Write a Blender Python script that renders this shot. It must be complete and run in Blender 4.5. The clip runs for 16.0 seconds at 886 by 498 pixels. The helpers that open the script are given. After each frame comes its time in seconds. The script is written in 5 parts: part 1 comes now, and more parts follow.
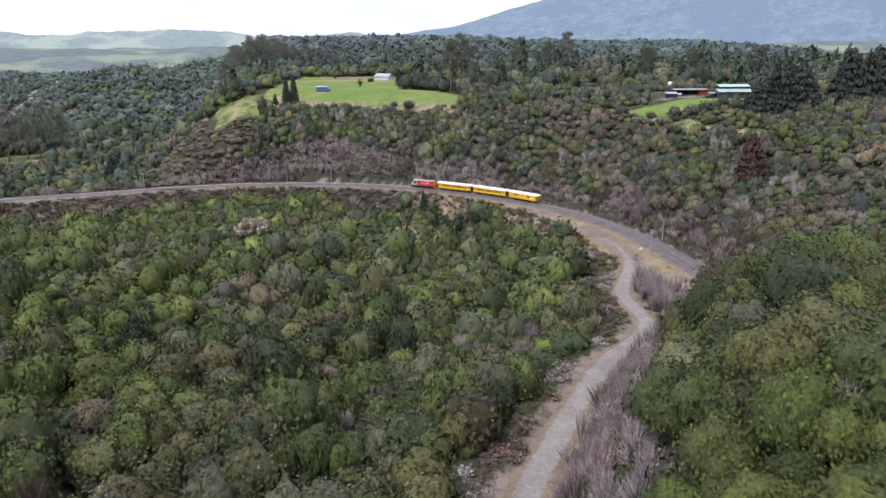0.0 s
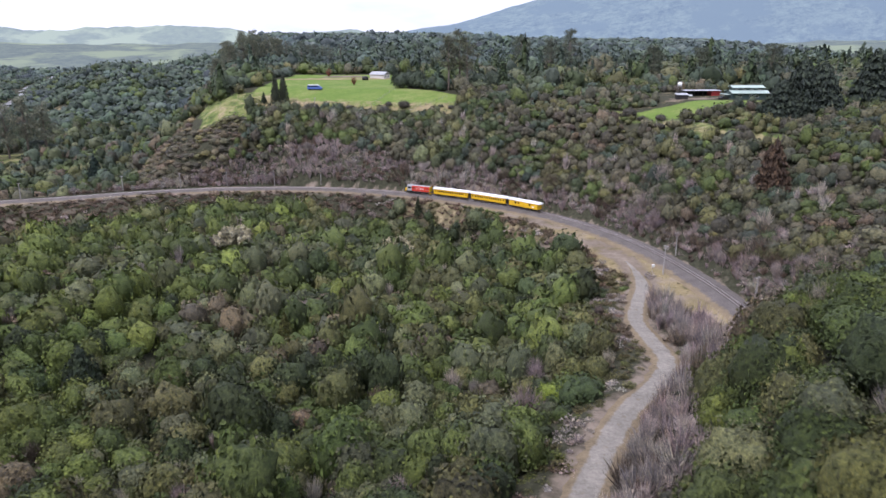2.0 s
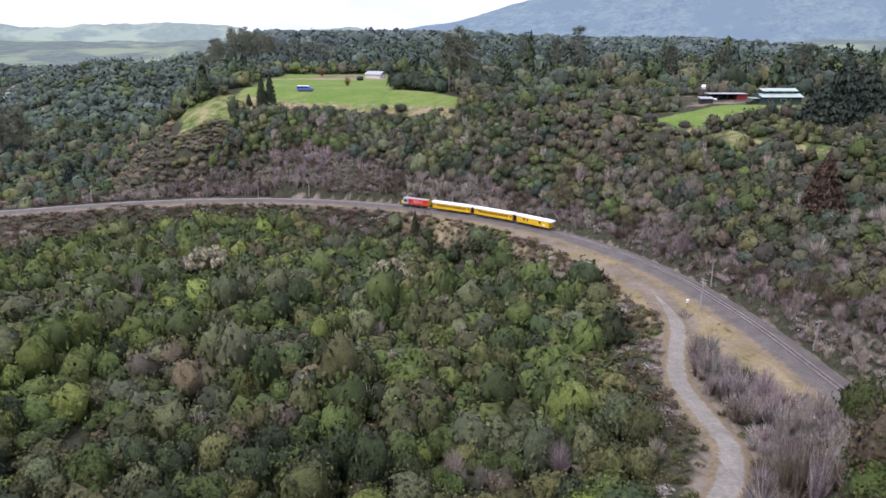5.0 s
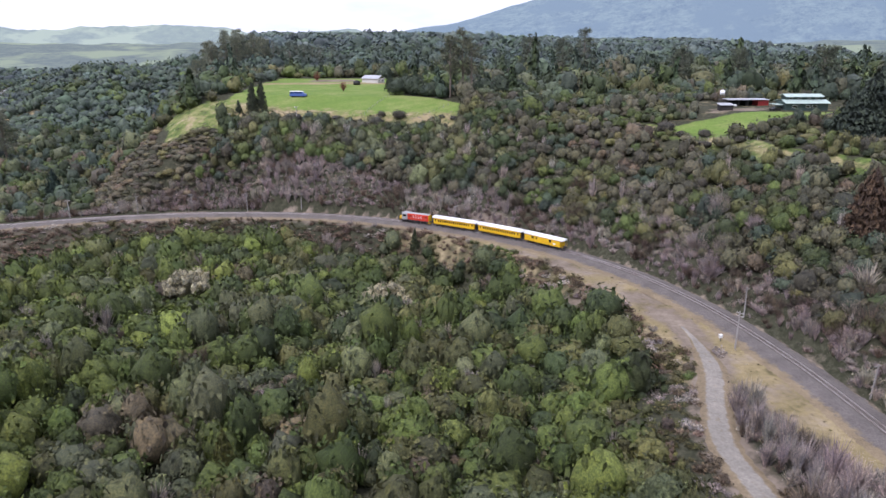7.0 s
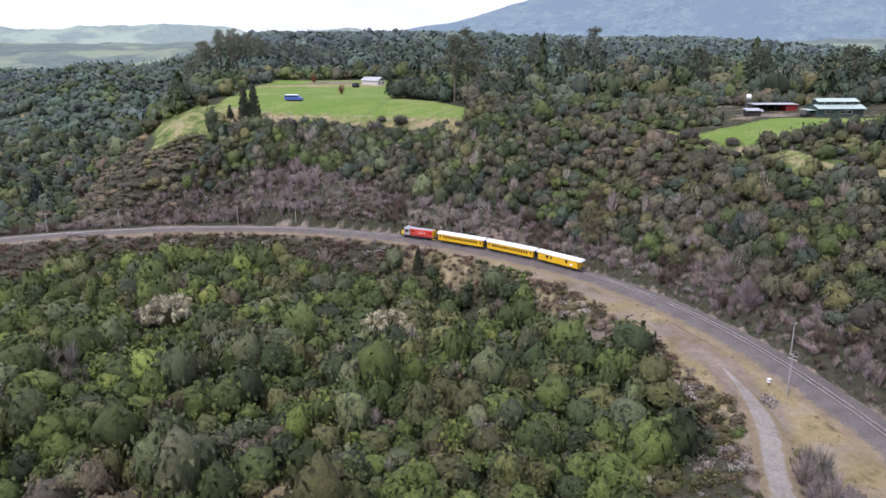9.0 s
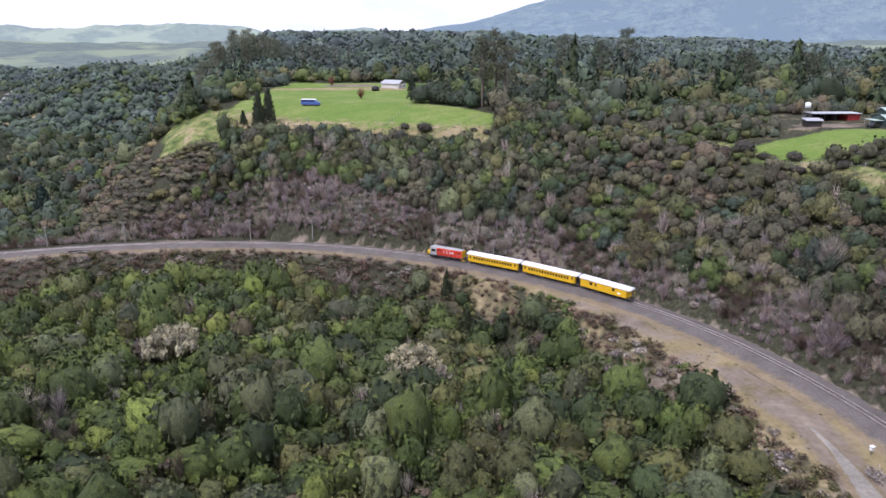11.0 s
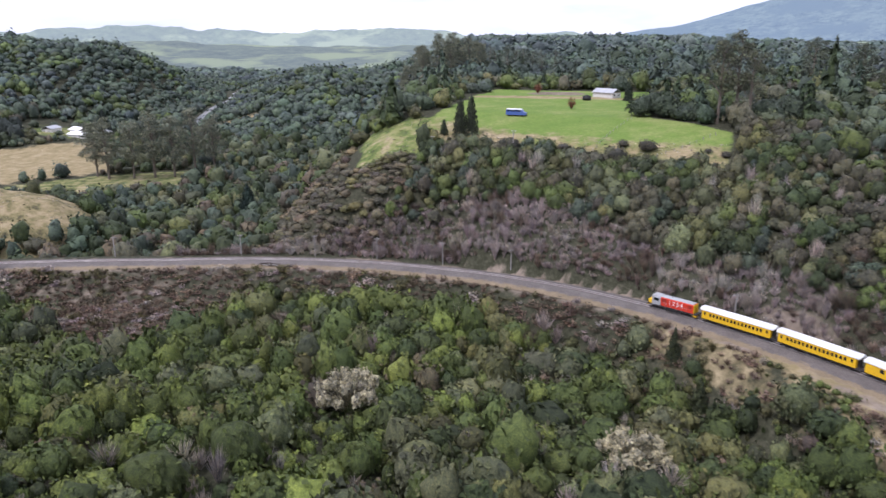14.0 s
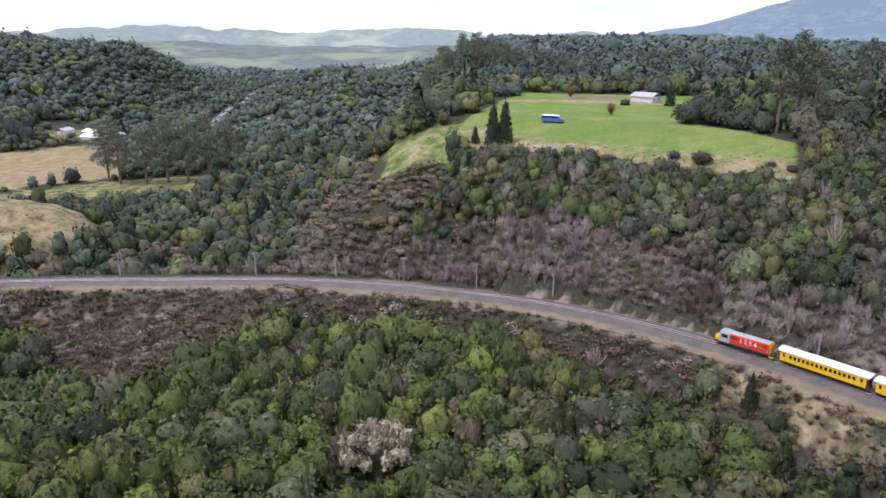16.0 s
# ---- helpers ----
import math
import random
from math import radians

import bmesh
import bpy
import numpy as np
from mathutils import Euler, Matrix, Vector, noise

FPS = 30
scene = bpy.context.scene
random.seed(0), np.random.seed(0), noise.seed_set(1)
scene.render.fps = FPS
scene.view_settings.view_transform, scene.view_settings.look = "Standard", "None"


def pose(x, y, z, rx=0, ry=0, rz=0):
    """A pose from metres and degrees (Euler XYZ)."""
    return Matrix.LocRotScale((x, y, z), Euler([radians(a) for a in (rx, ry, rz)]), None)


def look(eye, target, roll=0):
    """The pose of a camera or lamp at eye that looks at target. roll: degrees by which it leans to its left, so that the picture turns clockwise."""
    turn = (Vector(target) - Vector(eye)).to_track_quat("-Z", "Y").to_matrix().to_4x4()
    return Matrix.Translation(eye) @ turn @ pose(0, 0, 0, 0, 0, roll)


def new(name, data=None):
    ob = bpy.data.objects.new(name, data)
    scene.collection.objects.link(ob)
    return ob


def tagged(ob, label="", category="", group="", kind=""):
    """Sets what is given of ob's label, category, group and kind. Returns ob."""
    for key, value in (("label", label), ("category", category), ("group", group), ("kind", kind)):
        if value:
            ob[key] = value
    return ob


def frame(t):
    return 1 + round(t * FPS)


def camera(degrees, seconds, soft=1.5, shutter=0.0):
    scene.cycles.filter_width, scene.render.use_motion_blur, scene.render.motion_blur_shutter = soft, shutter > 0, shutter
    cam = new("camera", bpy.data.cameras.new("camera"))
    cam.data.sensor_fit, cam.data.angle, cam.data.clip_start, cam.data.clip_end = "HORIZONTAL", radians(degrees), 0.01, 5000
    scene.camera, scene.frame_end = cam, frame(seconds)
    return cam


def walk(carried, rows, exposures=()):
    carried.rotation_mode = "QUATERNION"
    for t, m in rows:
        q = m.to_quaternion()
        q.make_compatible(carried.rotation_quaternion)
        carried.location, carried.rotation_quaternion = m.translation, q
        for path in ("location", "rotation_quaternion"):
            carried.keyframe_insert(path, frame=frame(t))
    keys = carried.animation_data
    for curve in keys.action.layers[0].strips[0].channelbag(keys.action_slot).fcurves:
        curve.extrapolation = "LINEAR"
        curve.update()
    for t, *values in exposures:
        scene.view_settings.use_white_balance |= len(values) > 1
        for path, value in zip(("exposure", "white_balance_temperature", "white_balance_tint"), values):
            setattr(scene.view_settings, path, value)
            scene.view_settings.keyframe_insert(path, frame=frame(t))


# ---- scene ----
cam = camera(63.8, 16.0, soft=1.5, shutter=0.5)
# seconds, place in metres, pitch, roll and yaw in degrees
PATH = [
    (0, -1.51, -19.66, 67.34, -16.86, 0.24, -0.03),
    (0.5, -1.03, -14.82, 67.10, -16.91, 0.18, -0.04),
    (1, -0.58, -9.95, 66.92, -16.93, 0.08, -0.04),
    (1.5, -0.24, -5.02, 66.79, -16.99, -0.01, -0.03),
    (2, 0.00, 0.00, 66.70, -17.03, -0.07, 0.00),
    (2.5, 0.15, 5.04, 66.57, -17.07, -0.09, -0.00),
    (3, 0.20, 10.09, 66.43, -17.10, -0.12, 0.00),
    (3.5, 0.18, 15.10, 66.27, -17.16, -0.17, 0.00),
    (4, 0.13, 20.13, 66.16, -17.18, -0.20, 0.02),
    (6.5, -0.64, 44.88, 66.28, -17.11, -0.19, -0.05),
    (7, -0.86, 49.95, 66.42, -17.06, -0.08, -0.07),
    (7.5, -1.08, 54.99, 66.55, -17.06, -0.06, -0.07),
    (8, -1.36, 60.06, 66.68, -17.09, -0.04, -0.06),
    (8.5, -1.78, 65.14, 66.79, -17.13, 0.03, -0.06),
    (9, -2.40, 70.29, 66.90, -17.16, 0.00, -0.04),
    (11.5, -9.11, 96.51, 67.35, -17.16, -0.10, 1.57),
    (12, -10.61, 101.89, 67.42, -17.17, -0.03, 2.79),
    (12.5, -12.22, 107.28, 67.36, -17.10, 0.01, 6.87),
    (13, -14.04, 112.63, 67.18, -16.97, 0.09, 11.27),
    (13.5, -16.10, 117.86, 66.99, -16.95, 0.07, 14.14),
    (14, -18.44, 122.96, 66.86, -16.88, 0.05, 16.41),
    (14.5, -20.98, 127.89, 66.80, -16.88, -0.01, 17.57),
    (15, -23.73, 132.69, 66.81, -16.87, 0.02, 17.57),
    (15.5, -26.66, 137.35, 66.85, -16.89, -0.00, 17.57),
    (16, -29.69, 141.93, 66.90, -16.89, 0.02, 17.67),
]
walk(cam, [(t, pose(x, y, z, 90 + pitch, roll, yaw)) for t, x, y, z, pitch, roll, yaw in PATH],
     exposures=[(0, 0.94, 5950, 25), (16, 0.94, 5950, 25)])

# ---- light ----
SUN_ELEV, SUN_ROT = radians(60), radians(222)
world = bpy.data.worlds.new("overcast_sky")
scene.world = world
world.use_nodes = True
wn, wl = world.node_tree.nodes, world.node_tree.links
wn.clear()
w_out = wn.new("ShaderNodeOutputWorld")
w_bg = wn.new("ShaderNodeBackground")
w_sky = wn.new("ShaderNodeTexSky")
w_sky.sky_type = "NISHITA"
w_sky.sun_disc = False
w_sky.sun_elevation, w_sky.sun_rotation = SUN_ELEV, SUN_ROT
w_sky.air_density, w_sky.dust_density = 1.0, 2.0
w_bg.inputs["Strength"].default_value = 0.10
# a bright, thin cloud layer with soft grey undersides, stretched along the horizon
w_tc = wn.new("ShaderNodeTexCoord")
w_map = wn.new("ShaderNodeMapping")
w_map.inputs["Scale"].default_value = (1.6, 1.6, 9.0)
w_noise = wn.new("ShaderNodeTexNoise")
w_noise.inputs["Scale"].default_value = 2.2
w_noise.inputs["Detail"].default_value = 6.0
w_noise.inputs["Roughness"].default_value = 0.55
w_ramp = wn.new("ShaderNodeValToRGB")
w_ramp.color_ramp.elements[0].position, w_ramp.color_ramp.elements[0].color = 0.36, (4.7, 5.25, 5.95, 1)
w_ramp.color_ramp.elements[1].position, w_ramp.color_ramp.elements[1].color = 0.60, (6.7, 7.0, 7.4, 1)
w_mix = wn.new("ShaderNodeMixRGB")
w_mix.inputs["Fac"].default_value = 0.88
wl.new(w_tc.outputs["Generated"], w_map.inputs["Vector"])
wl.new(w_map.outputs["Vector"], w_noise.inputs["Vector"])
wl.new(w_noise.outputs["Fac"], w_ramp.inputs["Fac"])
wl.new(w_sky.outputs["Color"], w_mix.inputs["Color1"])
wl.new(w_ramp.outputs["Color"], w_mix.inputs["Color2"])
wl.new(w_mix.outputs["Color"], w_bg.inputs["Color"])
wl.new(w_bg.outputs["Background"], w_out.inputs["Surface"])

sun = new("sun", bpy.data.lights.new("sun", "SUN"))
sun.data.energy, sun.data.angle, sun.data.color = 1.75, radians(12), (1.0, 0.98, 0.95)
sun.matrix_world = look((0, 0, 300), Vector((0, 0, 300)) - Vector((math.sin(SUN_ROT) * math.cos(SUN_ELEV), math.cos(SUN_ROT) * math.cos(SUN_ELEV), math.sin(SUN_ELEV))))


# ---- materials ----
def shader(name, rough=0.8, spec=0.3):
    m = bpy.data.materials.new(name)
    m.use_nodes = True
    n, l = m.node_tree.nodes, m.node_tree.links
    b = n["Principled BSDF"]
    b.inputs["Roughness"].default_value = rough
    b.inputs["Specular IOR Level"].default_value = spec
    return m, n, l, b


def noise_node(n, l, scale, detail=4.0, rough=0.6, coord="Object"):
    tc = n.new("ShaderNodeTexCoord")
    t = n.new("ShaderNodeTexNoise")
    t.inputs["Scale"].default_value, t.inputs["Detail"].default_value, t.inputs["Roughness"].default_value = scale, detail, rough
    l.new(tc.outputs[coord], t.inputs["Vector"])
    return t


def ramp(n, l, source, *stops):
    r = n.new("ShaderNodeValToRGB")
    e = r.color_ramp.elements
    while len(e) < len(stops):
        e.new(0.5)
    for el, (p, c) in zip(e, stops):
        el.position, el.color = p, (*c, 1)
    l.new(source, r.inputs["Fac"])
    return r


def mix(n, l, kind, fac, a, b):
    m = n.new("ShaderNodeMixRGB")
    m.blend_type = kind
    for sock, v in (("Fac", fac), ("Color1", a), ("Color2", b)):
        if isinstance(v, (int, float)):
            m.inputs[sock].default_value = v
        elif isinstance(v, tuple):
            m.inputs[sock].default_value = (*v, 1)
        else:
            l.new(v, m.inputs[sock])
    return m.outputs["Color"]


def bump(n, l, b, height, strength, distance):
    bp = n.new("ShaderNodeBump")
    bp.inputs["Strength"].default_value, bp.inputs["Distance"].default_value = strength, distance
    l.new(height, bp.inputs["Height"])
    l.new(bp.outputs["Normal"], b.inputs["Normal"])


def plain(name, colour, rough=0.6, metal=0.0, grain=6.0, wear=0.25, dirt=(0.09, 0.075, 0.06)):
    """Painted or bare solid surface, with blotches and grime at two scales."""
    m, n, l, b = shader(name, rough)
    b.inputs["Metallic"].default_value = metal
    big = noise_node(n, l, 0.35, 5.0)
    fine = noise_node(n, l, grain, 6.0)
    f1 = ramp(n, l, big.outputs["Fac"], (0.42, (0, 0, 0)), (0.75, (wear, wear, wear)))
    c = mix(n, l, "MIX", f1.outputs["Color"], colour, dirt)
    f2 = ramp(n, l, fine.outputs["Fac"], (0.3, (0.82, 0.82, 0.82)), (0.7, (1.08, 1.08, 1.08)))
    l.new(mix(n, l, "MULTIPLY", 1.0, c, f2.outputs["Color"]), b.inputs["Base Color"])
    bump(n, l, b, fine.outputs["Fac"], 0.15, 0.02)
    return m


def foliage(name, rough=0.62, spec=0.25, spread=0.44):
    """Leaves: each plant's own hue from its tint, each leaf spray a little off it."""
    m, n, l, b = shader(name, rough, spec)
    at = n.new("ShaderNodeAttribute")
    at.attribute_name = "tint"
    geo = n.new("ShaderNodeNewGeometry")
    leaf = ramp(n, l, geo.outputs["Random Per Island"], (0.0, (1 - spread, 1 - spread, 1 - spread * 0.8)), (0.55, (1, 1, 1)), (1.0, (1 + spread, 1 + spread * 0.9, 1 + spread * 0.5)))
    t = noise_node(n, l, 0.9, 5.0)
    patch = ramp(n, l, t.outputs["Fac"], (0.3, (0.72, 0.76, 0.8)), (0.7, (1.2, 1.15, 1.05)))
    c = mix(n, l, "MULTIPLY", 1.0, at.outputs["Color"], leaf.outputs["Color"])
    c = mix(n, l, "MULTIPLY", 1.0, c, patch.outputs["Color"])
    f = noise_node(n, l, 3.0, 6.0, 0.75)
    speck = ramp(n, l, f.outputs["Fac"], (0.36, (0.42, 0.45, 0.50)), (0.50, (0.95, 0.95, 0.95)), (0.66, (1.62, 1.56, 1.40)))
    l.new(mix(n, l, "MULTIPLY", 1.0, c, speck.outputs["Color"]), b.inputs["Base Color"])
    bump(n, l, b, f.outputs["Fac"], 0.9, 0.45)
    return m


M_LEAF = foliage("leaves")
M_TWIG = foliage("bare_twigs", 0.85, 0.1, 0.35)
M_BARK = plain("bark", (0.17, 0.14, 0.11), 0.9, 0, 3.0, 0.5)


def ground_material():
    m, n, l, b = shader("ground_cover", 0.95, 0.1)
    zone = n.new("ShaderNodeAttribute")
    zone.attribute_name = "zone"
    sep = n.new("ShaderNodeSeparateColor")
    l.new(zone.outputs["Color"], sep.inputs["Color"])
    a = noise_node(n, l, 0.05, 8.0, 0.72)
    f = noise_node(n, l, 0.9, 8.0, 0.7)
    g = noise_node(n, l, 0.16, 6.0, 0.65)
    litter = ramp(n, l, f.outputs["Fac"], (0.25, (0.022, 0.026, 0.014)), (0.5, (0.045, 0.046, 0.028)), (0.75, (0.085, 0.080, 0.055)))
    lawn = ramp(n, l, a.outputs["Fac"], (0.30, (0.092, 0.158, 0.030)), (0.5, (0.130, 0.192, 0.042)), (0.70, (0.21, 0.235, 0.080)))
    dry = ramp(n, l, g.outputs["Fac"], (0.28, (0.165, 0.138, 0.066)), (0.5, (0.245, 0.196, 0.104)), (0.75, (0.335, 0.278, 0.172)))
    soil = ramp(n, l, g.outputs["Fac"], (0.28, (0.10, 0.080, 0.062)), (0.5, (0.175, 0.142, 0.108)), (0.75, (0.26, 0.215, 0.165)))
    edge = n.new("ShaderNodeMath")
    edge.operation = "SUBTRACT"
    l.new(g.outputs["Fac"], edge.inputs[0])
    edge.inputs[1].default_value = 0.5

    def cut(channel):
        add = n.new("ShaderNodeMath")
        add.operation = "ADD"
        l.new(channel, add.inputs[0])
        l.new(edge.outputs[0], add.inputs[1])
        return ramp(n, l, add.outputs[0], (0.38, (0, 0, 0)), (0.62, (1, 1, 1))).outputs["Color"]

    c = mix(n, l, "MIX", cut(sep.outputs["Red"]), litter.outputs["Color"], lawn.outputs["Color"])
    c = mix(n, l, "MIX", cut(sep.outputs["Green"]), c, dry.outputs["Color"])
    c = mix(n, l, "MIX", cut(sep.outputs["Blue"]), c, soil.outputs["Color"])
    fine = ramp(n, l, f.outputs["Fac"], (0.3, (0.78, 0.78, 0.78)), (0.7, (1.15, 1.15, 1.15)))
    l.new(mix(n, l, "MULTIPLY", 1.0, c, fine.outputs["Color"]), b.inputs["Base Color"])
    bump(n, l, b, f.outputs["Fac"], 0.6, 0.35)
    return m


def loose_stone(name, lo, hi, scale, verge):
    """Stones that thin out into the verge's earth where the strip's fade runs up to one."""
    m, n, l, b = shader(name, 0.95, 0.15)
    big, fine = noise_node(n, l, 0.22, 5.0, 0.65), noise_node(n, l, scale, 6.0, 0.75)
    c1 = ramp(n, l, fine.outputs["Fac"], (0.25, lo), (0.75, hi))
    c2 = ramp(n, l, big.outputs["Fac"], (0.3, (0.78, 0.76, 0.72)), (0.7, (1.16, 1.12, 1.06)))
    at = n.new("ShaderNodeAttribute")
    at.attribute_name = "fade"
    rag = noise_node(n, l, 0.55, 6.0, 0.7)
    add = n.new("ShaderNodeMath")
    add.operation = "ADD"
    l.new(at.outputs["Fac"], add.inputs[0])
    l.new(rag.outputs["Fac"], add.inputs[1])
    f3 = ramp(n, l, add.outputs[0], (0.78, (0, 0, 0)), (1.18, (1, 1, 1)))
    c3 = ramp(n, l, fine.outputs["Fac"], (0.25, tuple(v * 0.62 for v in verge)), (0.75, tuple(v * 1.35 for v in verge)))
    c = mix(n, l, "MIX", f3.outputs["Color"], c1.outputs["Color"], c3.outputs["Color"])
    l.new(mix(n, l, "MULTIPLY", 1.0, c, c2.outputs["Color"]), b.inputs["Base Color"])
    bump(n, l, b, fine.outputs["Fac"], 0.7, 0.06)
    return m


M_GROUND = ground_material()
M_BALLAST = loose_stone("ballast", (0.066, 0.060, 0.058), (0.178, 0.164, 0.156), 3.0, (0.195, 0.158, 0.105))
M_GRAVEL = loose_stone("gravel", (0.140, 0.132, 0.117), (0.305, 0.288, 0.256), 1.6, (0.185, 0.150, 0.100))


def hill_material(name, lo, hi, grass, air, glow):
    """Hills so distant that air haze is put into them as a faint bluish emission."""
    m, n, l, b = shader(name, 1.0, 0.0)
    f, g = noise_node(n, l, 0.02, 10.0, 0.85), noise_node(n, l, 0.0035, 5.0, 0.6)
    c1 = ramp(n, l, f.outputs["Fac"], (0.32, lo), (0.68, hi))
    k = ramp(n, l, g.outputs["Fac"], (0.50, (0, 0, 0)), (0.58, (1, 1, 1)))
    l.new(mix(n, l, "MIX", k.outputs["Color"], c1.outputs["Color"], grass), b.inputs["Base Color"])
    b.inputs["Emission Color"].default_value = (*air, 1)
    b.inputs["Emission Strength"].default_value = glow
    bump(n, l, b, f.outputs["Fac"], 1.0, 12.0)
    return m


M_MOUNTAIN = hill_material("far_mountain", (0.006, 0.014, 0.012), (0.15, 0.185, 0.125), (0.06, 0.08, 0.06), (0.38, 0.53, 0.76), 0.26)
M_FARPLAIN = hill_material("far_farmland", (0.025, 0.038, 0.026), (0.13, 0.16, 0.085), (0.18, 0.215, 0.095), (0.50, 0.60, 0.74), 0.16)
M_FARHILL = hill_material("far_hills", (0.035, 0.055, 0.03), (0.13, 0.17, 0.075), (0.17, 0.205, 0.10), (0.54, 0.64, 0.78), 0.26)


# ---- the lie of the land ----
def smooth(a, b, v):
    t = np.clip((v - a) / (b - a), 0, 1)
    return t * t * (3 - 2 * t)


def spline(points, step):
    """A smooth line through plan points, as an even row of points."""
    p = np.array(points, float)
    p = np.vstack([2 * p[0] - p[1], p, 2 * p[-1] - p[-2]])
    out = []
    for i in range(1, len(p) - 2):
        for t in np.linspace(0, 1, 24, endpoint=False):
            a, b, c, d = p[i - 1], p[i], p[i + 1], p[i + 2]
            out.append(0.5 * (2 * b + (c - a) * t + (2 * a - 5 * b + 4 * c - d) * t * t + (3 * b - a - 3 * c + d) * t ** 3))
    out = np.array(out + [p[-2]])
    run = np.concatenate([[0], np.cumsum(np.linalg.norm(np.diff(out, axis=0), axis=1))])
    s = np.arange(0, run[-1], step)
    return np.stack([np.interp(s, run, out[:, k]) for k in range(out.shape[1])], 1)


TRACK = spline([(-330, 225), (-270, 266), (-218, 294), (-160, 314), (-118, 321.5), (-80, 321), (-45, 314), (-12, 299.5), (20, 277), (45, 250),
                (62, 218), (71, 184), (75, 150), (79, 118), (88, 84), (102, 50), (120, 10)], 1.0)
ROAD = spline([(-6, 5), (2, 30), (7.6, 48.5), (13.3, 63), (19.7, 78.4), (27.1, 93.8), (36.5, 108), (41, 119), (41.8, 132), (43, 147), (47.5, 162), (53, 178), (55, 192), (54, 206), (49, 222)], 1.0)


def track_z(x):
    return 0.029 * np.clip(x, -170, 55)


def near_line(line, x, y):
    """Distance to a line, signed (positive to the left of its direction), and the nearest index."""
    shape = np.shape(x)
    x, y = np.ravel(x), np.ravel(y)
    best, idx = np.full(x.shape, 1e9), np.zeros(x.shape, int)
    coarse = line[::4]
    for s in range(0, len(x), 20000):
        d = (x[s:s + 20000, None] - coarse[None, :, 0]) ** 2 + (y[s:s + 20000, None] - coarse[None, :, 1]) ** 2
        idx[s:s + 20000] = d.argmin(1) * 4
    for off in range(-3, 4):
        j = np.clip(idx + off, 0, len(line) - 1)
        d = np.hypot(x - line[j, 0], y - line[j, 1])
        best = np.minimum(best, d)
    j = np.clip(idx, 1, len(line) - 2)
    tx, ty = line[j + 1, 0] - line[j - 1, 0], line[j + 1, 1] - line[j - 1, 1]
    side = np.sign(tx * (y - line[j, 1]) - ty * (x - line[j, 0]))
    return (best * side).reshape(shape), j.reshape(shape)


def wavy(x, y, scale, seed=0.0):
    """Cheap smooth noise, about -1 to 1, from a few crossed waves."""
    x, y = np.asarray(x) / scale + seed * 3.7, np.asarray(y) / scale - seed * 1.9
    v = np.sin(x * 1.00 + 1.3 * np.sin(y * 0.7 + seed)) + np.sin(y * 1.17 + 1.1 * np.sin(x * 0.83 + 2.1)) + 0.6 * np.sin(x * 2.3 - y * 1.9 + seed) + 0.4 * np.sin(x * 3.9 + y * 4.3)
    return v / 3.0


VALLEY = -24.0
RIVER = spline([(-452, 700), (-478, 770), (-518, 854), (-548, 925), (-577, 994), (-640, 1110), (-690, 1230), (-718, 1330), (-800, 1500)], 4.0)


def spur_side(x, y):
    """Metres east of the foot line of the plateau's western flank."""
    return x + 122 + 0.23 * (y - 372)


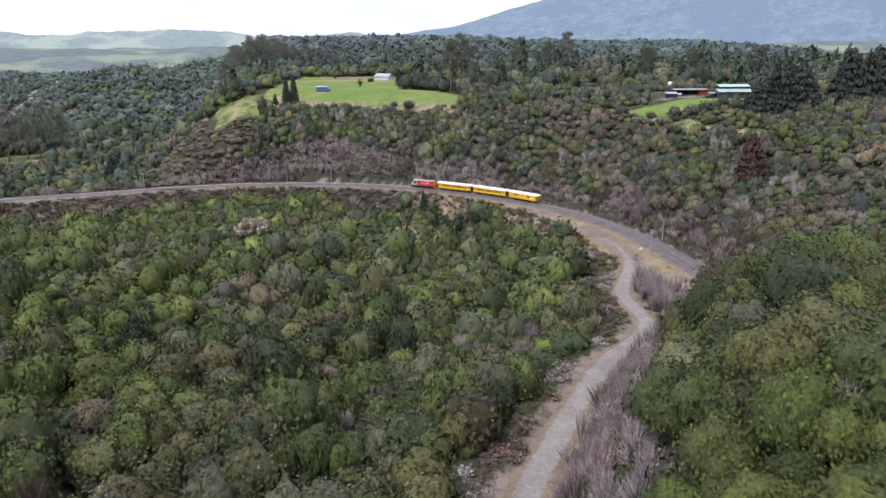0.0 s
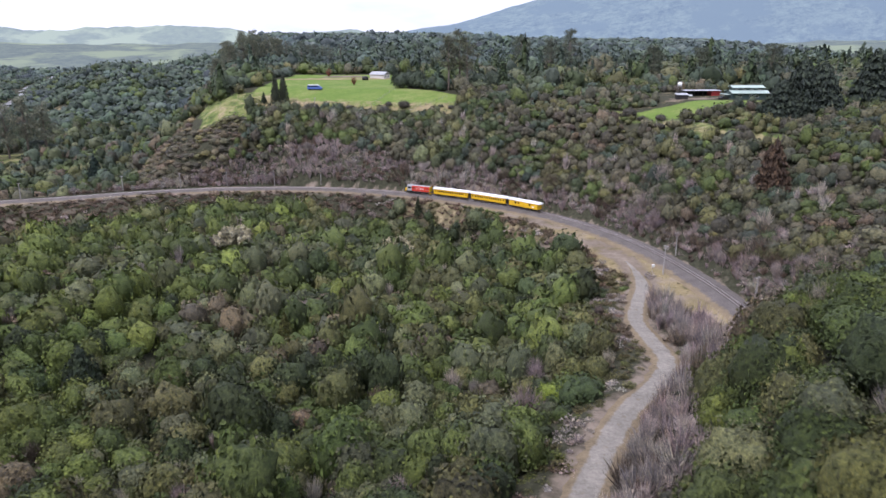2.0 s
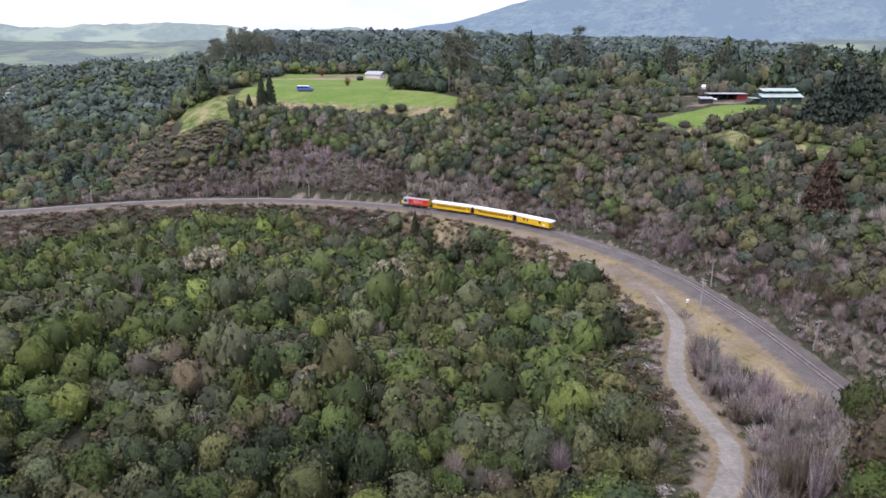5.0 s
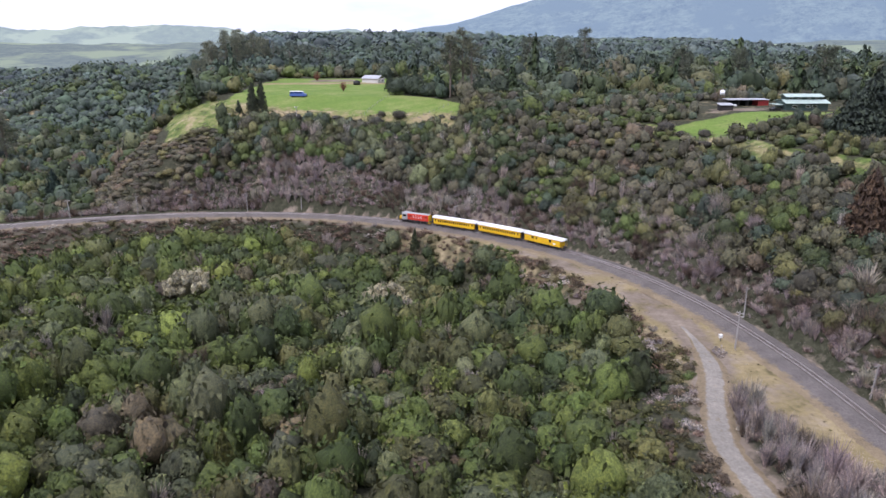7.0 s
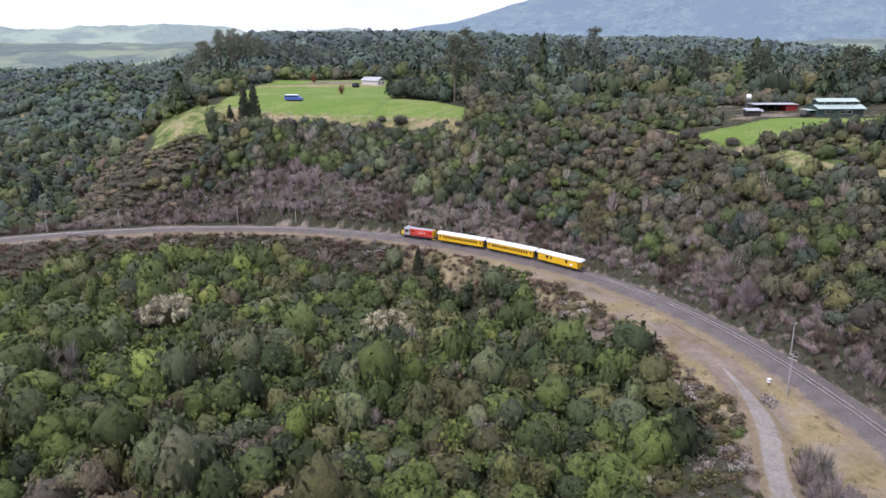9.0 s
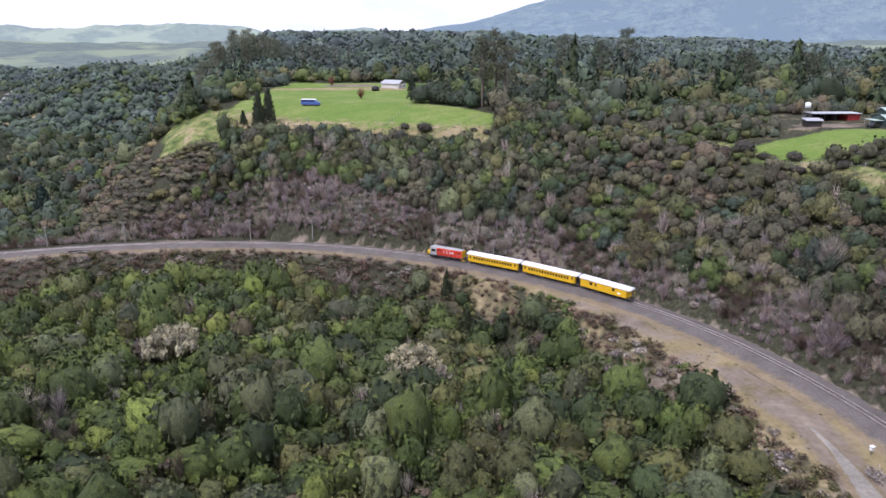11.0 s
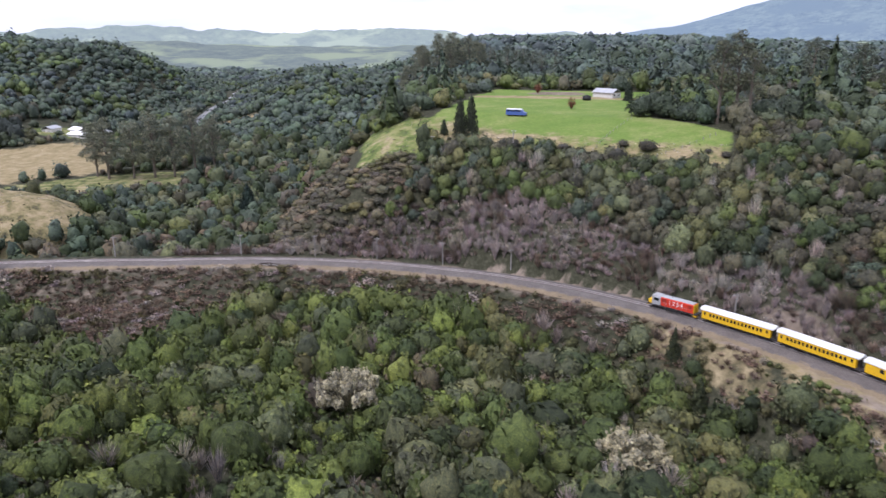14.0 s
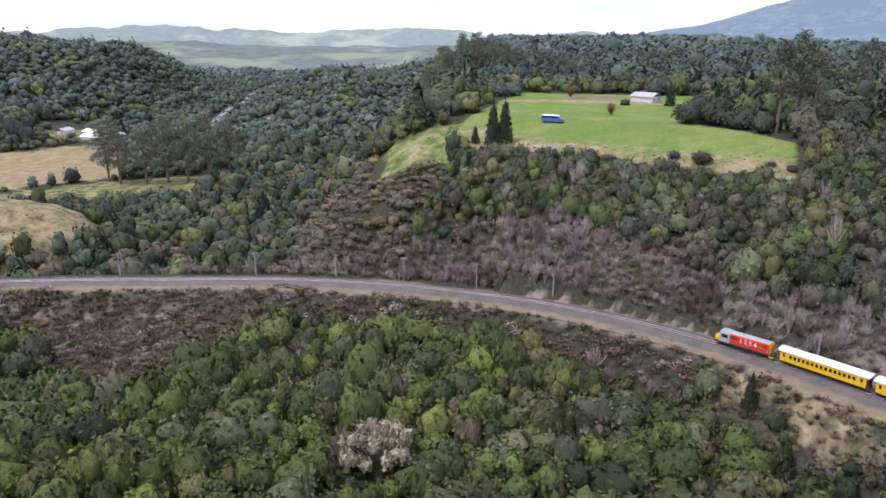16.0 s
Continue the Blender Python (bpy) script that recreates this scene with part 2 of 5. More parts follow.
def land(x, y):
    x, y = np.asarray(x, float), np.asarray(y, float)
    d, j = near_line(TRACK, x, y)
    tz = track_z(TRACK[j, 0])
    # far side of the line: bank, slope and plateau, falling to the valley in the west
    rise = np.interp(d, [0, 5, 6.6, 13, 30, 46, 62, 92, 200], [0, 0, 3.0, 7.8, 17.5, 23.5, 29.5, 35.5, 37])
    rise = rise + 2.2 * smooth(72, 108, x) * smooth(44, 62, d)
    plateau = rise + 1.2 * wavy(x, y, 14) * smooth(10, 30, d) * (1 - smooth(55, 75, d) * 0.7)
    top = smooth(-72, 18, spur_side(x, y))
    far = np.hypot(x, y)
    woods = 13 * smooth(640, 1150, y + 0.25 * x) * (0.75 + 0.35 * wavy(x, y, 190, 1.0)) + 2.5 * wavy(x, y, 60, 2.0) * smooth(480, 700, y)
    woods = woods + 4.5 * smooth(160, 420, x) * smooth(60, 260, y) * smooth(60, 100, d) * (1 - smooth(330, 480, y))
    woods = woods * (1 - 0.8 * smooth(-30, 200, x - 0.02 * y)) - 9 * smooth(-10, 220, x - 0.05 * y) * smooth(480, 800, y)
    dip = -30 * smooth(250, 420, x - 0.25 * y) * smooth(500, 900, y)
    outer = VALLEY + (plateau + woods + dip - VALLEY) * top
    floor_z = VALLEY + 2.5 * wavy(x, y, 90, 3.0) * smooth(420, 600, far)
    across, deep = 0.74 * (x + 720) + 0.67 * (y - 880), -0.67 * (x + 720) + 0.74 * (y - 880)
    west_hill = 66 * np.exp(-((across - 45) / 245) ** 4 - (deep / 290) ** 2) * (1 + 0.08 * wavy(x, y, 80, 4.0))
    west_hill = west_hill + 60 * np.exp(-((x + 1030) / 260) ** 2 - ((y - 720) / 260) ** 2)
    rvd, _ = near_line(RIVER, x, y)
    west_hill = west_hill * smooth(15, 150, np.abs(rvd))
    west_hill = west_hill + 50 * np.exp(-((x + 300) / 215) ** 2 - ((y - 1230) / 330) ** 2)
    knob = 29 * np.exp(-((x + 280) / 47) ** 2 - ((y - 350) / 36) ** 2) * (1 + 0.12 * wavy(x, y, 9, 8.0))
    outer = outer + (1 - top) * ((floor_z - VALLEY) + west_hill + knob)
    # along the bank the ground always starts at the rails
    outer = tz + (outer - tz) * smooth(4.5, 30, np.where(spur_side(x, y) < 40, d, d + 60 * smooth(5.2, 6.0, d)))
    # near side: a bushy gully, a spur to the west, the road and a knoll to the east
    gully = np.interp(y, [-60, 20, 50, 83, 142, 175, 245, 300], [26, 17, 11.5, 5.5, -4, -6, -11, -12])
    gully = gully + 15 * np.exp(-((x + 112) / 42) ** 2 - ((y - 165) / 72) ** 2) - 5 * np.exp(-((x + 140) / 26) ** 2 - ((y - 272) / 22) ** 2)
    gully = gully + 1.3 * wavy(x, y, 13, 5.0)
    rd, rj = near_line(ROAD, x, y)
    rz = np.interp(ROAD[rj, 1], [0, 48, 78, 100, 117, 132, 150, 170, 195], [23, 17.5, 14.2, 11.6, 9.4, 7.4, 4.9, 2.6, 1.5])
    along = np.interp(y, ROAD[:, 1], ROAD[:, 0])
    east = x - along
    knoll = smooth(2, 30, east) * np.interp(y, [-40, 55, 75, 93, 108, 128, 150], [22, 21, 20, 18, 12, 3.5, 0])
    roadside = rz + knoll + 0.7 * wavy(x, y, 11, 6.0) * smooth(4, 12, np.abs(east))
    inner = gully + (roadside - gully) * smooth(-34, -2.5, east)
    width = np.interp(TRACK[j, 1], [50, 120, 150, 185, 230, 275, 300], [6, 7, 16, 22, 19, 11, 6.5])
    width = np.where(TRACK[j, 0] < -12, 6.5, width)
    inner = tz - 0.25 + (inner - tz + 0.25) * smooth(0, 15, -d - width)
    h = np.where(d > 0, outer, inner)
    on_road = 1 - smooth(2.2, 6.5, np.abs(rd))
    h = np.where(d < -6, h + (rz - h) * on_road * (1 - smooth(172, 190, y)), h)
    h = h - 0.34 * (1 - smooth(2.4, 4.2, np.abs(rd))) * (d < -6)
    return np.where(np.abs(d) < 5.0, tz - 0.3, h)


def axis(lo, fine_lo, fine_hi, hi, step, grow):
    a = list(np.arange(fine_lo, fine_hi + step / 2, step))
    s = step
    while a[-1] < hi:
        s *= grow
        a.append(a[-1] + s)
    s, left = step, [a[0]]
    while left[-1] > lo:
        s *= grow
        left.append(left[-1] - s)
    return np.array(left[:0:-1] + a)


def mesh_from(name, verts, faces, material, smooth_shade=True, attrs=None):
    me = bpy.data.meshes.new(name)
    verts, faces = np.asarray(verts, np.float32), np.asarray(faces, np.int32)
    k = faces.shape[1]
    me.vertices.add(len(verts))
    me.vertices.foreach_set("co", verts.ravel())
    me.loops.add(faces.size)
    me.loops.foreach_set("vertex_index", faces.ravel())
    me.polygons.add(len(faces))
    me.polygons.foreach_set("loop_start", np.arange(0, faces.size, k, dtype=np.int32))
    me.polygons.foreach_set("use_smooth", np.full(len(faces), smooth_shade))
    me.update(calc_edges=True)
    for key, col in (attrs or {}).items():
        a = me.attributes.new(key, "FLOAT_COLOR", "POINT")
        a.data.foreach_set("color", np.hstack([col, np.ones((len(col), 1))]).astype(np.float32).ravel())
    me.materials.append(material)
    return me


def paddock(x, y):
    """Open grass on the plateau: the big paddock and the lawn below the green house."""
    d, _ = near_line(TRACK, x, y)
    right = np.interp(y, [345, 385, 410, 425], [5, 7, -20, -22])
    a = smooth(53, 58, d + 3 * wavy(x, y, 9)) * smooth(-109, -103, x + 2.5 * wavy(x, y, 11)) * (1 - smooth(-3, 3, x - right + 2 * wavy(x, y, 9))) * (1 - smooth(514, 524, y + 4 * wavy(x, y, 21)))
    b = smooth(84, 92, x + 0.5 * (y - 300) + 3 * wavy(x, y, 6)) * (1 - smooth(150, 156, x)) * smooth(290, 295, y + 3.5 * wavy(x, y, 8) - 0.06 * (x - 84)) * (1 - smooth(313, 319, y + 1.5 * wavy(x, y, 5)))
    return a, b


def valley_fields(x, y):
    """The dry hay field and the green strip on the valley floor, laid out along the valley."""
    deep = -0.72 * (x + 30) + 0.69 * (y - 142) + 5 * wavy(x, y, 31)
    across = 0.69 * (x + 30) + 0.72 * (y - 142) + 5 * wavy(x, y, 27)
    dry = smooth(474, 480, deep) * (1 - smooth(590, 605, deep)) * (1 - smooth(34, 44, across))
    dry = np.maximum(dry, smooth(678, 690, deep) * (1 - smooth(716, 728, deep)) * smooth(100, 112, across) * (1 - smooth(185, 200, across)))
    strip = smooth(418, 424, deep) * (1 - smooth(468, 474, deep)) * (1 - smooth(80, 92, across))
    return dry, strip


TERRACE = spline([(22, 382), (44, 369), (64, 346), (78, 318), (92, 290), (106, 264), (116, 242)], 2.0)


def ravine(x, y):
    """Metres inside the wedge of dead brown growth that runs down from the railway bank."""
    a = (35 * (x + 212) + 62 * (y - 286)) / 71.2
    b = (-52 * (x + 131) + 13 * (y - 310)) / 53.6
    return np.minimum(a, b)


def zones(x, y):
    d, j = near_line(TRACK, x, y)
    rd, _ = near_line(ROAD, x, y)
    a, b = paddock(x, y)
    lawn = np.maximum(a * (0.62 + 0.38 * smooth(372, 390, y)), b * 0.70)
    dry_field, green_strip = valley_fields(x, y)
    yard = np.exp(-((x + 488) / 42) ** 4 - ((y - 604) / 34) ** 4)
    lawn = np.maximum(lawn, np.maximum(0.55 * green_strip, 0.6 * yard))
    knob = np.exp(-((x + 272) / 52) ** 2 - ((y - 348) / 40) ** 2)
    dry = np.maximum(np.maximum(0.9 * dry_field, 0.48 * np.maximum(green_strip, yard)), np.minimum(1.5 * knob, 0.58) * (d > 6))
    lawn = np.maximum(lawn, np.minimum(1.5 * knob, 0.5) * (d > 6))
    off = np.abs(near_line(TERRACE, x, y)[0]) + 1.2 * wavy(x, y, 6)
    dry = np.maximum(dry, 0.50 * (1 - smooth(1.5, 3.2, off)))
    lawn = np.maximum(lawn, 0.50 * (1 - smooth(4.0, 8.0, off)))
    brow = smooth(44, 50, d) * smooth(-9, -3, spur_side(x, y) + 3 * wavy(x, y, 8)) * (1 - smooth(-90, -82, x)) * (1 - smooth(402, 414, y))
    dry = np.maximum(dry, brow * 0.46)
    lawn = np.maximum(lawn, brow * 0.6)
    dry = np.maximum(dry, a * (1 - smooth(362, 392, y + 0.25 * x)) * 0.62)
    dry = np.maximum(dry, 0.36 * smooth(64, 78, x) * (1 - smooth(185, 200, x)) * smooth(264, 270, y + 4 * wavy(x, y, 14)) * (1 - smooth(352, 362, y)) * (1 - b) * smooth(40, 46, d))
    dry = np.maximum(dry, 0.75 * a * smooth(470, 476, y) * (1 - smooth(482, 490, y)))
    verge = np.where((d < -3.2) & (d > -36), np.interp(TRACK[j, 1], [120, 150, 185, 230, 275, 300], [7, 16, 22, 19, 11, 8]) + d, -99)
    dry = np.maximum(dry, smooth(-2, 2, verge) * (d < 0) * 0.72 * smooth(-24, -8, x))
    dry = np.maximum(dry, 0.5 * smooth(-12, -6, verge) * (d < -4) * (x > -20) * (y > 140))
    soil = np.maximum(1 - smooth(2.5, 5.5, np.abs(d)), (1 - smooth(3.0, 7.5, np.abs(rd))) * 0.62)
    soil = np.maximum(soil, 0.58 * smooth(-2, 3, verge) * smooth(140, 160, y) * (x > -40) * (0.75 + 0.5 * wavy(x, y, 9, 3.0)))
    soil = np.maximum(soil, 0.44 * smooth(-3, 3, ravine(x, y)) * (d < 0) * (d > -60))
    soil = np.maximum(soil, 0.62 * (1 - smooth(7, 12, -d)) * (d < 0) * (x < 10))
    soil = np.maximum(soil, 0.6 * np.exp(-((x - 34) / 9) ** 4 - ((y - 221) / 9) ** 4))
    soil = np.maximum(soil, 0.95 * np.exp(-((x + 68) / 16) ** 4 - ((y - 500) / 10) ** 4))
    soil = np.maximum(soil, 0.27 * smooth(4.6, 5.4, d) * (1 - smooth(20, 28, d)) * (x > -125) * (x < 90))
    soil = np.maximum(soil, 0.8 * np.exp(-((x - 16) / 12) ** 2 - ((d - 7.5) / 3.0) ** 2))
    soil = np.maximum(soil, 0.8 * np.exp(-((x - 112) / 14) ** 2 - ((y - 324) / 7) ** 2))
    return np.stack([lawn, np.clip(dry, 0, 1), np.clip(soil, 0, 1)], -1)


gx, gy = axis(-4700, -250, 190, 4700, 1.9, 1.10), axis(-900, 18, 450, 4700, 1.9, 1.085)
XX, YY = np.meshgrid(gx, gy)
ZZ = land(XX, YY)
gv = np.stack([XX.ravel(), YY.ravel(), ZZ.ravel()], 1)
nx, ny = len(gx), len(gy)
q = (np.arange(ny - 1)[:, None] * nx + np.arange(nx - 1)[None, :]).ravel()
gf = np.stack([q, q + 1, q + nx + 1, q + nx], 1)
ground = tagged(new("ground", mesh_from("ground", gv, gf, M_GROUND, True, {"zone": zones(XX, YY).reshape(-1, 3)})), "rolling hill country ground with paddocks, leaf litter and bare soil", "ground", kind="structure")


# ---- distance ----
def far_range(name, label, mat, line, depth, n=160, m=26, rough=0.1):
    """A range of far hills: crest heights along a plan line, flanks falling both ways."""
    p = np.array(line, float)
    s = np.linspace(0, 1, n)
    t = np.linspace(0, 1, len(p))
    cx, cy, cz = (np.interp(s, t, p[:, k]) for k in range(3))
    cz = np.convolve(np.pad(cz, 4, mode="edge"), np.ones(9) / 9, "valid")
    w = np.linspace(-1, 1, m)
    r = np.hypot(cx, cy)
    X = cx[:, None] * (1 + w[None, :] * depth / r[:, None])
    Y = cy[:, None] * (1 + w[None, :] * depth / r[:, None])
    prof = 1 - np.abs(w) ** 1.15
    Z = -40 + (cz[:, None] + 40) * prof[None, :] * (1 + rough * wavy(X, Y, 150, 1.5) + 0.5 * rough * wavy(X, Y, 55, 2.5))
    v = np.stack([X.ravel(), Y.ravel(), Z.ravel()], 1)
    q = (np.arange(n - 1)[:, None] * m + np.arange(m - 1)[None, :]).ravel()
    return tagged(new(name, mesh_from(name, v, np.stack([q, q + m, q + m + 1, q + 1], 1), mat)), label, "hills", kind="structure")


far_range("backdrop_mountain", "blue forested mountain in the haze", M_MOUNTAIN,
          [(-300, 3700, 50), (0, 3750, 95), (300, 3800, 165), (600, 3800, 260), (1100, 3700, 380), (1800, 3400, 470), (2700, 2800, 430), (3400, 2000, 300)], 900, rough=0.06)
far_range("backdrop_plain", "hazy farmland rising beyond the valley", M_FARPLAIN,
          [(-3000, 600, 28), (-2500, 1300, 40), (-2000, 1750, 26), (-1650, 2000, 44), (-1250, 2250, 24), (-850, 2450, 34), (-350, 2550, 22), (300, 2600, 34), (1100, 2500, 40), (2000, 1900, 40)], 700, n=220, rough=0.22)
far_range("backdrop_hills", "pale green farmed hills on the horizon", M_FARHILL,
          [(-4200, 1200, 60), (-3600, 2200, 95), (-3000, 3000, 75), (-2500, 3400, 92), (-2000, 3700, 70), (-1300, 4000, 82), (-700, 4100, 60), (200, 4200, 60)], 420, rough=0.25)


# ---- building blocks ----
def part(name, bm, material, parent=None, label="", smooth_shade=False):
    me = bpy.data.meshes.new(name)
    bm.to_mesh(me)
    bm.free()
    me.materials.append(material)
    if smooth_shade:
        me.polygons.foreach_set("use_smooth", np.full(len(me.polygons), True))
    ob = new(name, me)
    ob.parent = parent
    if label:
        tagged(ob, label)
    return ob


def part_np(name, verts, faces, material, parent=None, label="", smooth_shade=True, attrs=None):
    ob = new(name, mesh_from(name, verts, faces, material, smooth_shade, attrs))
    ob.parent = parent
    if label:
        tagged(ob, label)
    return ob


def thing(name, m, label, category, group=""):
    ob = new(name)
    ob.matrix_basis = m
    ob.empty_display_size = 0.5
    return tagged(ob, label, category, group)


def box(bm, x0, y0, z0, x1, y1, z1, bevel=0.0, m=None):
    vs = [bm.verts.new((x, y, z)) for x in (x0, x1) for y in (y0, y1) for z in (z0, z1)]
    fs = [bm.faces.new([vs[i] for i in f]) for f in ((0, 1, 3, 2), (4, 6, 7, 5), (0, 4, 5, 1), (2, 3, 7, 6), (0, 2, 6, 4), (1, 5, 7, 3))]
    if bevel:
        es = list({e for f in fs for e in f.edges})
        r = bmesh.ops.bevel(bm, geom=es, offset=bevel, segments=2, affect="EDGES", profile=0.6)
        vs = list({v for f in r["faces"] for v in f.verts} | {v for v in vs if v.is_valid})
    if m:
        bmesh.ops.transform(bm, matrix=m, verts=vs)
    return bm


def rod(bm, p, q, r0, r1=None, seg=8):
    p, q = Vector(p), Vector(q)
    r1 = r0 if r1 is None else r1
    m = Matrix.Translation((p + q) / 2) @ (q - p).to_track_quat("Z", "Y").to_matrix().to_4x4()
    bmesh.ops.create_cone(bm, cap_ends=True, segments=seg, radius1=r0, radius2=r1, depth=(q - p).length, matrix=m)
    return bm


def prism(bm, outline, y0, y1):
    """A profile in x and z, drawn out along y."""
    a = [bm.verts.new((x, y0, z)) for x, z in outline]
    b = [bm.verts.new((x, y1, z)) for x, z in outline]
    k = len(outline)
    for i in range(k):
        bm.faces.new((a[i], a[(i + 1) % k], b[(i + 1) % k], b[i]))
    bm.faces.new(a[::-1])
    bm.faces.new(b)
    bmesh.ops.recalc_face_normals(bm, faces=bm.faces)
    return bm


# ---- plants ----
rng = np.random.default_rng(7)
_b = bmesh.new()
bmesh.ops.create_icosphere(_b, subdivisions=1, radius=1.0)
ICO_V = np.array([v.co[:] for v in _b.verts])
ICO_F = np.array([[v.index for v in f.verts] for f in _b.faces])
_b.free()


def ball_of(level):
    b = bmesh.new()
    bmesh.ops.create_icosphere(b, subdivisions=level, radius=1.0)
    got = np.array([v.co[:] for v in b.verts]), np.array([[v.index for v in f.verts] for f in b.faces])
    b.free()
    return got


BALL, BALL_FINE = ball_of(2), ball_of(3)


def unit(v):
    return v / np.maximum(np.linalg.norm(v, axis=-1, keepdims=True), 1e-9)


def sprays(centres, normals, size, jitter, slim=0.7):
    """Small pointed leaf sprays as two triangles each, facing about along the normals."""
    n = len(centres)
    nn = unit(normals + rng.normal(0, jitter, (n, 3)))
    t = unit(np.cross(nn, rng.normal(0, 1, (n, 3))))
    b = np.cross(nn, t)
    s = size * rng.uniform(0.6, 1.35, (n, 1))
    droop = nn * s * 0.25
    v = np.stack([centres - t * s, centres + b * s * slim + droop, centres + t * s, centres - b * s * slim + droop], 1).reshape(-1, 3)
    i = np.arange(n)[:, None] * 4
    return v, np.vstack([i + [0, 1, 2], i + [0, 2, 3]])


def join(pieces):
    vs, fs, o = [], [], 0
    for v, f in pieces:
        vs.append(v), fs.append(f + o)
        o += len(v)
    return np.vstack(vs), np.vstack(fs)


def leafy(leaves, size, lumps=7, flat=1.0, jitter=0.5, ball=None, gain=0.44):
    """One rounded, lumpy crown from the ground up, about unit radius: a closed inner mass under a coat of leaf sprays."""
    up = unit(rng.normal(0, 1, (lumps, 3)) * (1, 1, 0.6) + (0, 0, 0.45))
    wide, high = rng.uniform(0.28, 0.48, lumps), rng.uniform(0.5, 1.0, lumps) * gain
    stretch = rng.uniform(0.88, 1.12, 2)

    def surface(d):
        near_ = np.arccos(np.clip(d @ up.T, -1, 1))
        r = 0.70 + (high * np.exp(-(near_ / wide) ** 2)).max(1)
        p = d * r[:, None]
        return np.stack([p[:, 0] * stretch[0], p[:, 1] * stretch[1], 0.50 + p[:, 2] * np.where(d[:, 2] > 0, 0.86 * flat, 0.62)], 1)

    d = rng.normal(0, 1, (leaves, 3))
    d[:, 2] = np.where(d[:, 2] < 0, d[:, 2] * 0.45, d[:, 2])
    d = unit(d)
    p = surface(d)
    p = (p - (0, 0, 0.5)) * (0.95 + 0.26 * rng.random((leaves, 1)) ** 2) + (0, 0, 0.5)
    bv, bf = ball or (ICO_V, ICO_F)
    inner = (surface(unit(bv)) - (0, 0, 0.5)) * 0.91 * (1 + rng.uniform(-0.04, 0.04, (len(bv), 1))) + (0, 0, 0.5)
    return join([sprays(p, d + (0, 0, 0.35), size, jitter), (inner, bf)])


def sprig(leaves, size, jitter=0.9):
    """Loose sprays with no inner mass."""
    d = unit(rng.normal(0, 1, (leaves, 3)))
    p = d * rng.uniform(0.5, 1.0, (leaves, 1)) * (0.85, 0.85, 0.5) + (0, 0, 0.65)
    return sprays(p, d, size, jitter)


def twiggy(n, width, spread=0.75, height=1.4):
    """A bare shrub: thin branching twigs that fan up from the ground."""
    a, r = rng.uniform(0, 6.283, n), np.sqrt(rng.random(n)) * spread
    top = np.stack([np.cos(a) * r, np.sin(a) * r, height * (1 - 0.45 * r ** 2) * rng.uniform(0.65, 1.08, n)], 1)
    start = top * rng.uniform(0.0, 0.6, (n, 1)) * (0.6, 0.6, 1.0)
    side = unit(np.cross(top - start, rng.normal(0, 1, (n, 3)))) * width * rng.uniform(0.6, 1.3, (n, 1))
    v = np.stack([start - side, start + side, top], 1).reshape(-1, 3)
    return v, np.arange(n * 3).reshape(-1, 3)


def conical(leaves, size, height=3.2, power=0.8):
    """A spruce or young pine: drooping whorls on a cone, unit radius at the base."""
    z = 1 - np.sqrt(rng.random(leaves))
    a = rng.uniform(0, 6.283, leaves)
    tier = 0.82 + 0.22 * np.sin(z * 46 + np.sin(a * 3 + z * 9))
    r = (1 - z) ** power * tier * rng.uniform(0.8, 1.08, leaves)
    p = np.stack([np.cos(a) * r, np.sin(a) * r, 0.12 * height + z * height * 0.9 - 0.12 * r], 1)
    d = np.stack([0.5 * np.cos(a), 0.5 * np.sin(a), np.full(leaves, 0.9)], 1)
    core = [(ICO_V * (0.55 * (1 - t) ** power, 0.55 * (1 - t) ** power, 0.17 * height) + (0, 0, (0.2 + t * 0.75) * height), ICO_F) for t in (0.02, 0.22, 0.42, 0.62, 0.8)]
    return join([sprays(p, d, size, 0.45, 0.5)] + core)


def plant_mass(name, protos, x, y, z, radius, height, tint, which, material, label, category):
    """Many plants of one sort, as one mesh of kind stuff."""
    vs, fs, cs, o = [], [], [], 0
    turn = rng.uniform(0, 6.283, len(x))
    for k, (pv, pf) in enumerate(protos):
        sel = np.where(which == k)[0]
        if not len(sel):
            continue
        c, s = np.cos(turn[sel])[:, None], np.sin(turn[sel])[:, None]
        sx = radius[sel, None] * rng.uniform(0.85, 1.15, (len(sel), 1))
        vx = (pv[None, :, 0] * c - pv[None, :, 1] * s) * sx + x[sel, None]
        vy = (pv[None, :, 0] * s + pv[None, :, 1] * c) * radius[sel, None] + y[sel, None]
        vz = pv[None, :, 2] * height[sel, None] + z[sel, None]
        vs.append(np.stack([vx, vy, vz], 2).reshape(-1, 3))
        fs.append((pf[None] + (np.arange(len(sel)) * len(pv))[:, None, None]).reshape(-1, 3) + o)
        cs.append(np.repeat(tint[sel], len(pv), axis=0))
        o += len(sel) * len(pv)
    if o:
        me = mesh_from(name, np.vstack(vs), np.vstack(fs), material, True, {"tint": np.vstack(cs)})
        tagged(new(name, me), label, category, kind="stuff")


def scatter(x0, x1, y0, y1, step):
    nxs, nys = int((x1 - x0) / step), int((y1 - y0) / step)
    i, k = np.meshgrid(np.arange(nxs), np.arange(nys))
    x = x0 + (i + 0.5 * (k % 2) + rng.uniform(-0.42, 0.42, i.shape)) * step
    y = y0 + (k + rng.uniform(-0.42, 0.42, i.shape)) * step
    return x.ravel(), y.ravel()


